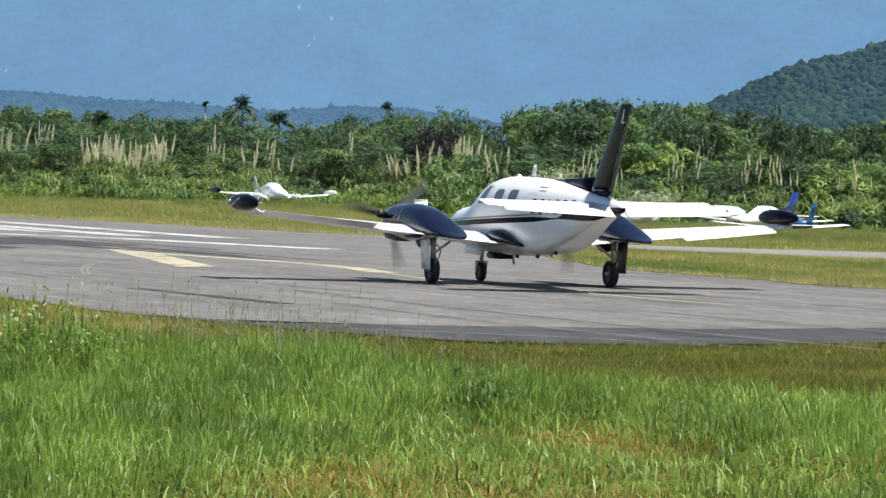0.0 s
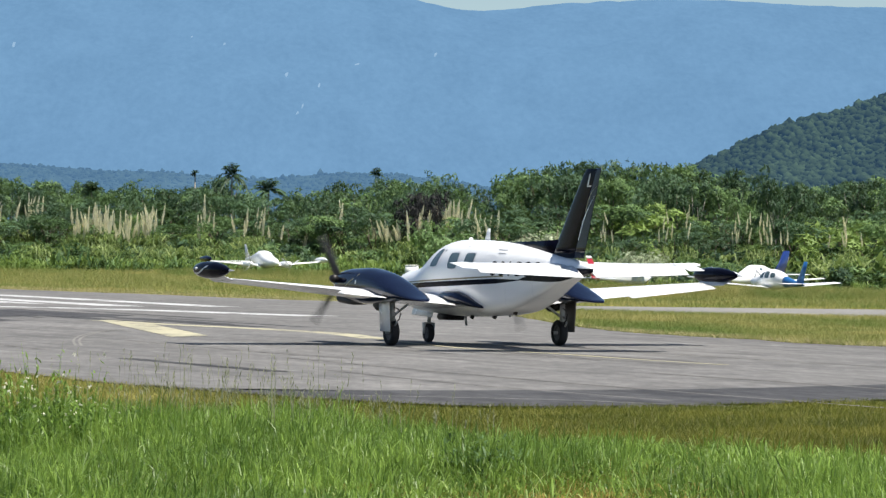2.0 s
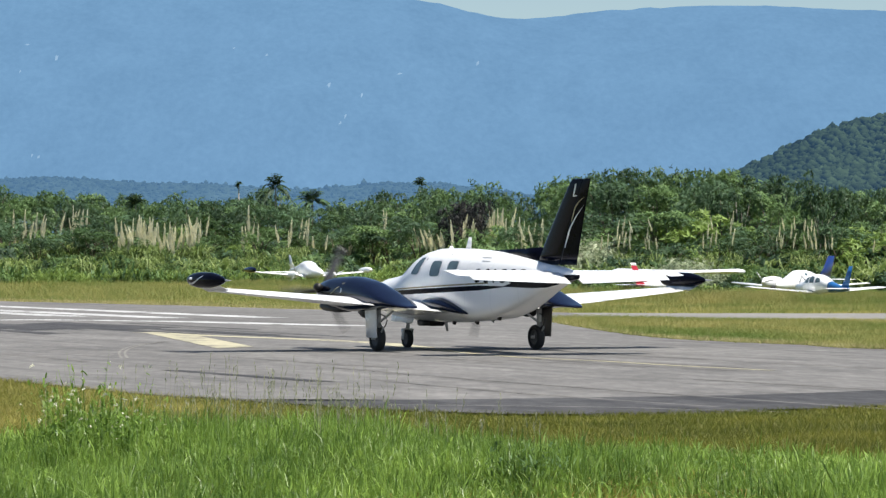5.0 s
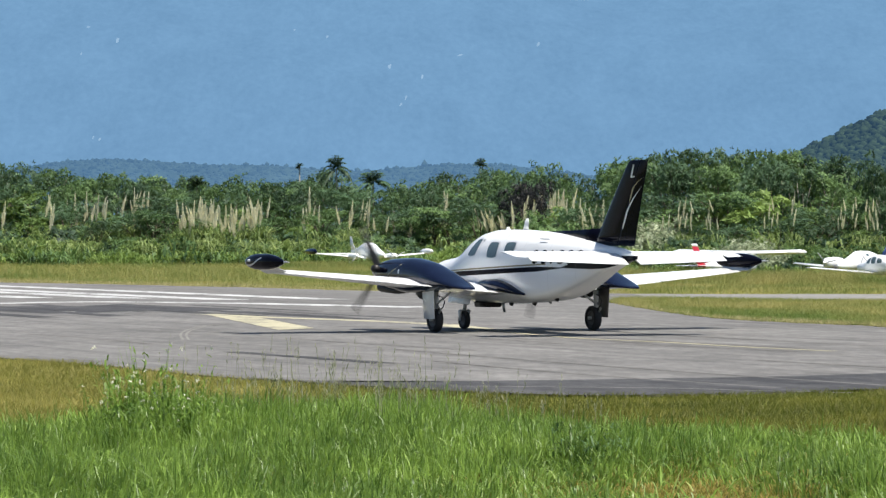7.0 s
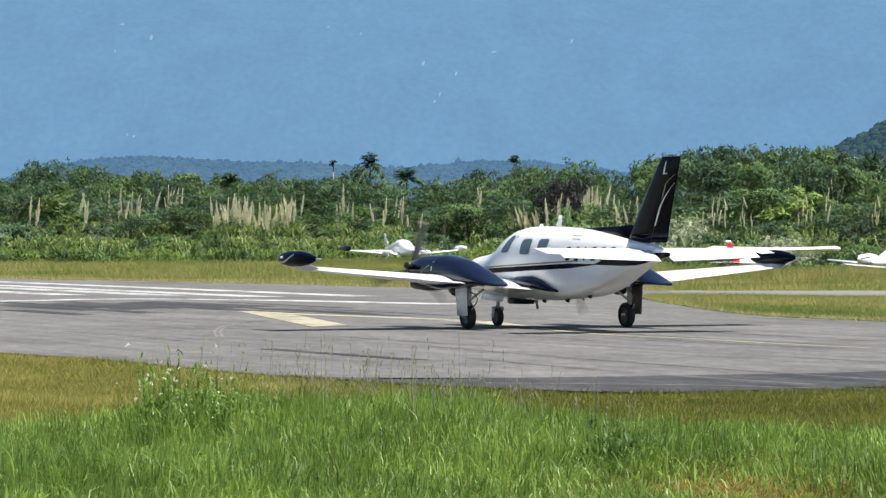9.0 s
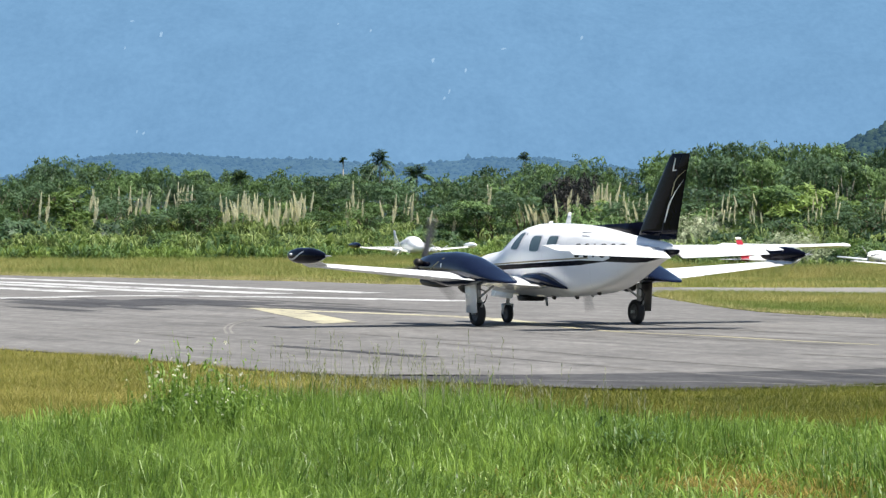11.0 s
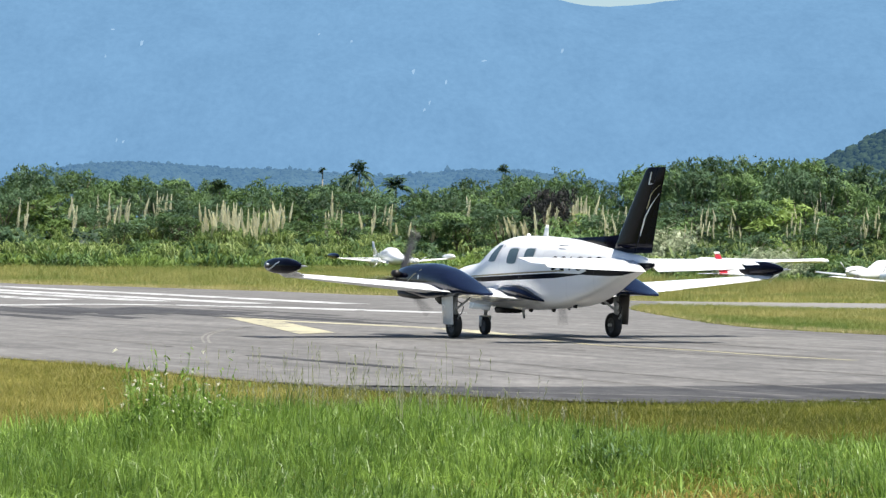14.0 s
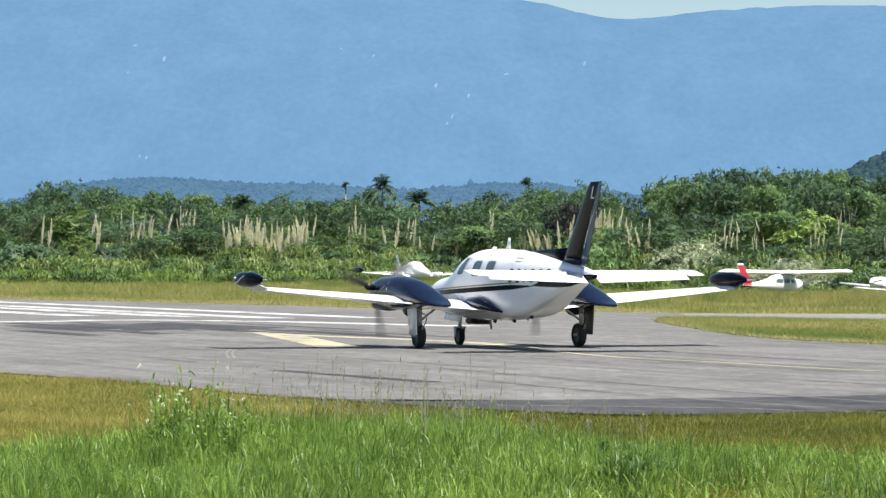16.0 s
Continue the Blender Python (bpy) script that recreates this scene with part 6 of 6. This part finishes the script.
    u = np.where(RNG.random(n) < 0.6, RNG.normal(690, 130, n), RNG.uniform(230, 1150, n))
    y = tall_limit(u) + RNG.uniform(-4, 1, n)
    x = (u - 784) / SIGHT * y
    top = (0.5 + 0.55 * RNG.random(n) ** 2.2) * np.where(u > 900, 0.85, 1)
    base = np.stack([x, y, np.zeros(n)], -1)
    aim = unit(np.stack([RNG.normal(0, 0.12, n), RNG.normal(0, 0.12, n), np.ones(n)], -1))
    V1, F1 = strips(base, aim, top, np.full(n, 0.0045), RNG.uniform(0, 0.06, n), 4)
    b = np.repeat(base + aim * (top * 0.78)[:, None], 9, 0) + np.repeat(aim, 9, 0) * (np.tile(np.linspace(0, 0.2, 9), n) * np.repeat(top, 9))[:, None]
    d = unit(np.repeat(aim, 9, 0) + RNG.normal(0, 0.5, (9 * n, 3)))
    V2, F2 = strips(b, d, np.full(9 * n, 0.06), np.full(9 * n, 0.008), np.full(9 * n, 0.2), 2)
    tagged(link("seed_stalks", mesh_np("seed_stalks", np.concatenate([V1, V2]), np.concatenate([F1, F2 + len(V1)])), SEED, smooth=False), "thin seeding stalks above the tall grass", "grass", kind="stuff")


def weed(u, dist, height, width, flowers, label):
    """A bushy roadside weed: stems, leaves and small pale flower heads."""
    x = (u - 784) / SIGHT * dist
    e = thing("flowering_weed", Matrix.Translation((x, dist, 0)), label, "weed", "weeds in the grass")
    n = 40
    a = RNG.uniform(0, 6.28, n)
    q = width * 0.4 * RNG.random(n)
    base = np.stack([q * np.cos(a), q * np.sin(a), np.zeros(n)], -1)
    aim = unit(np.stack([np.cos(a) * RNG.uniform(0, 0.6, n), np.sin(a) * RNG.uniform(0, 0.6, n), np.ones(n)], -1))
    ln = height * RNG.uniform(0.45, 1.02, n)
    V, F = strips(base, aim, ln, np.full(n, 0.012), RNG.uniform(0, 0.1, n), 4)
    tagged(link("stalk_tuft", mesh_np("stalk_tuft", V, F), GRASS_TALL, e, smooth=False), kind="stuff")
    m = 620 if flowers else 260
    k = RNG.integers(0, n, m)
    u1 = RNG.random(m) * 0.9
    p = base[k] + aim[k] * (ln[k] * u1)[:, None]
    V, F = strips(p, unit(RNG.normal(0, 1, (m, 3)) + np.array([0, 0, 0.5])), RNG.uniform(0.04, 0.11, m), np.full(m, 0.022), RNG.uniform(0.1, 0.5, m), 2)
    tagged(link("foliage", mesh_np("foliage", V, F), GRASS_TALL if flowers else LEAF_A, e, smooth=False), kind="stuff")
    if not flowers:
        return
    pts = base[:, :] + aim * (ln * RNG.uniform(0.8, 1.0, n))[:, None]
    pts[:, 2] -= 0.05 * ln
    blobs = [(*pts[i % n], 0.02, 0.8) for i in range(flowers)]
    V, F = leaf_cloud(blobs, flowers * 11, 0.012, 1.8)
    tagged(link("blossom", mesh_np("blossom", V, F), PETAL, e, "tiny pale flower heads", smooth=False), kind="stuff")


vegetation()
grass()
for u, d, h, w, f in ((325, 39.5, 1.26, 0.6, 20), (290, 38.5, 1.0, 0.8, 12), (380, 40, 0.98, 0.9, 16), (300, 39.3, 1.12, 0.5, 12), (415, 38.5, 0.8, 0.8, 9), (350, 37.5, 0.85, 1.0, 4), (310, 37, 0.8, 1.0, 1), (390, 37.2, 0.72, 0.9, 1)):
    weed(u, d, h, w, f, "bushy green weed with tiny pale flower heads")
for u, d, h, w in ((1095, 33.2, 0.78, 0.6), (1068, 33.8, 0.62, 0.6), (1126, 33.6, 0.60, 0.7), (1150, 34.2, 0.50, 0.5)):
    weed(u, d, h, w, 0, "dark leafy weed standing among the tall grass")


# ---------------------------------------------------------------- movement
PLANE_ROWS = [(0, 4.67, 83.40, 107.15), (0.5, 4.50, 84.10, 109.79), (1, 4.31, 84.98, 110.60), (1.5, 4.11, 85.42, 110.63), (2, 3.95, 86.00, 111.82), (2.5, 3.74, 86.57, 112.68), (3, 3.51, 87.15, 113.24), (3.5, 3.25, 87.86, 113.73), (4.6, 2.71, 88.98, 115.00), (6, 2.50, 89.42, 115.52), (6.5, 2.50, 89.43, 115.62), (7, 2.51, 89.39, 115.55), (7.5, 2.51, 89.38, 115.63), (8, 2.50, 89.36, 115.53), (8.5, 2.50, 89.32, 115.43), (9, 2.49, 89.31, 115.39), (9.5, 2.49, 89.30, 115.42), (10, 2.49, 89.31, 115.38), (12.5, 2.48, 89.32, 115.14), (13, 2.48, 89.34, 114.94), (13.5, 2.48, 89.33, 114.92), (14, 2.46, 89.33, 114.82), (14.5, 2.39, 89.41, 114.78), (15, 2.16, 90.13, 114.80), (15.5, 1.72, 90.76, 113.10), (16, 1.10, 92.20, 111.13)]


def travelled():
    """Metres rolled by the aeroplane, at steps of a tenth of a second."""
    ts = [r[0] for r in PLANE_ROWS]
    d = [0.0]
    for a, b in zip(PLANE_ROWS, PLANE_ROWS[1:]):
        d.append(d[-1] + math.hypot(b[1] - a[1], b[2] - a[2]))
    return [(k / 10, float(np.interp(k / 10, ts, d))) for k in range(161)]


# how far the left aileron is raised, in degrees
AILERON_ROWS = [(0, 17), (0.5, 9), (1.0, 3), (1.5, 4), (2.0, 11), (2.5, 15), (3.0, 13), (3.5, 0), (6.0, 0), (12.5, 0), (16.0, 0)]
# where one blade stands, in degrees clockwise from upright, at given seconds
# degrees by which the rudder's trailing edge stands to the aeroplane's left
RUDDER_ROWS = [(0, 22), (0.5, 20), (1.0, 0), (1.5, 10), (2.0, 13), (2.5, 10), (3.0, 0), (3.5, 0), (6.0, 0), (14.0, 0), (14.5, -2), (15.0, -6), (15.5, -4), (16.0, 15)]
LEFT_PHASES = [(0, 46), (0.5, 86), (1, 117), (1.5, 60), (2, 95), (2.5, 90), (3, 14), (3.5, 113), (6, 10), (6.5, 10), (7, 96), (7.5, 94), (8, 4), (8.5, 93), (9, 13), (9.5, 68), (10, 8), (12.5, 80), (13, 69), (13.5, 52), (14, 19), (14.5, 51), (15, 48), (15.5, 75), (16, 53)]
RIGHT_PHASES = [(0, 58), (1, 94), (1.5, 35), (2, 42), (3, 54), (3.5, 46), (6, 48), (6.5, 64), (7, 73), (8.5, 100), (9, 44), (16, 60)]


def turning(phases):
    """The propeller's angle at each step of time: steady fast turning that meets the given phases."""
    angles = [float(phases[0][1])]
    for (t0, a0), (t1, a1) in zip(phases, phases[1:]):
        n = round((t1 - t0) * FPS)
        total = (a1 - a0) + 120 * round((76 * n - (a1 - a0)) / 120)
        last = angles[-1]
        angles += [last + total / n * (k + 1) for k in range(n)]
    return angles


def motions():
    walk(plane, [(t, pose(x, y, 0.03, 0, 0, a)) for t, x, y, a in PLANE_ROWS])
    for w, r, (wx, wy) in wheels:
        walk(w, [(t, pose(wx, wy, r, 0, math.degrees(d / r), 0)) for t, d in travelled()])
    for a, h0, h1, side in ailerons:
        axis = (h1 - h0).normalized() * side
        rows = []
        for t, up in AILERON_ROWS:
            # the outer hinge line carries the surface up on one wing and down on the other
            turn = Matrix.Rotation(radians(up if side > 0 else -0.7 * up), 4, axis)
            rows.append((t, Matrix.Translation(h0) @ turn @ Matrix.Translation(-h0)))
        walk(a, rows)
    low, high = Vector((hinge_x(2.02), 0, 2.02)), Vector((hinge_x(3.84), 0, 3.84))
    for r in rudders:
        walk(r, [(t, Matrix.Translation(low) @ Matrix.Rotation(radians(-d), 4, (high - low).normalized()) @ Matrix.Translation(-low)) for t, d in RUDDER_ROWS])
    for p, phases in zip(props, (LEFT_PHASES, RIGHT_PHASES)):
        at = p.matrix_basis.translation.copy()
        walk(p, [(k / FPS, pose(at.x, at.y, at.z, a, 0, 0)) for k, a in enumerate(turning(phases))])


motions()
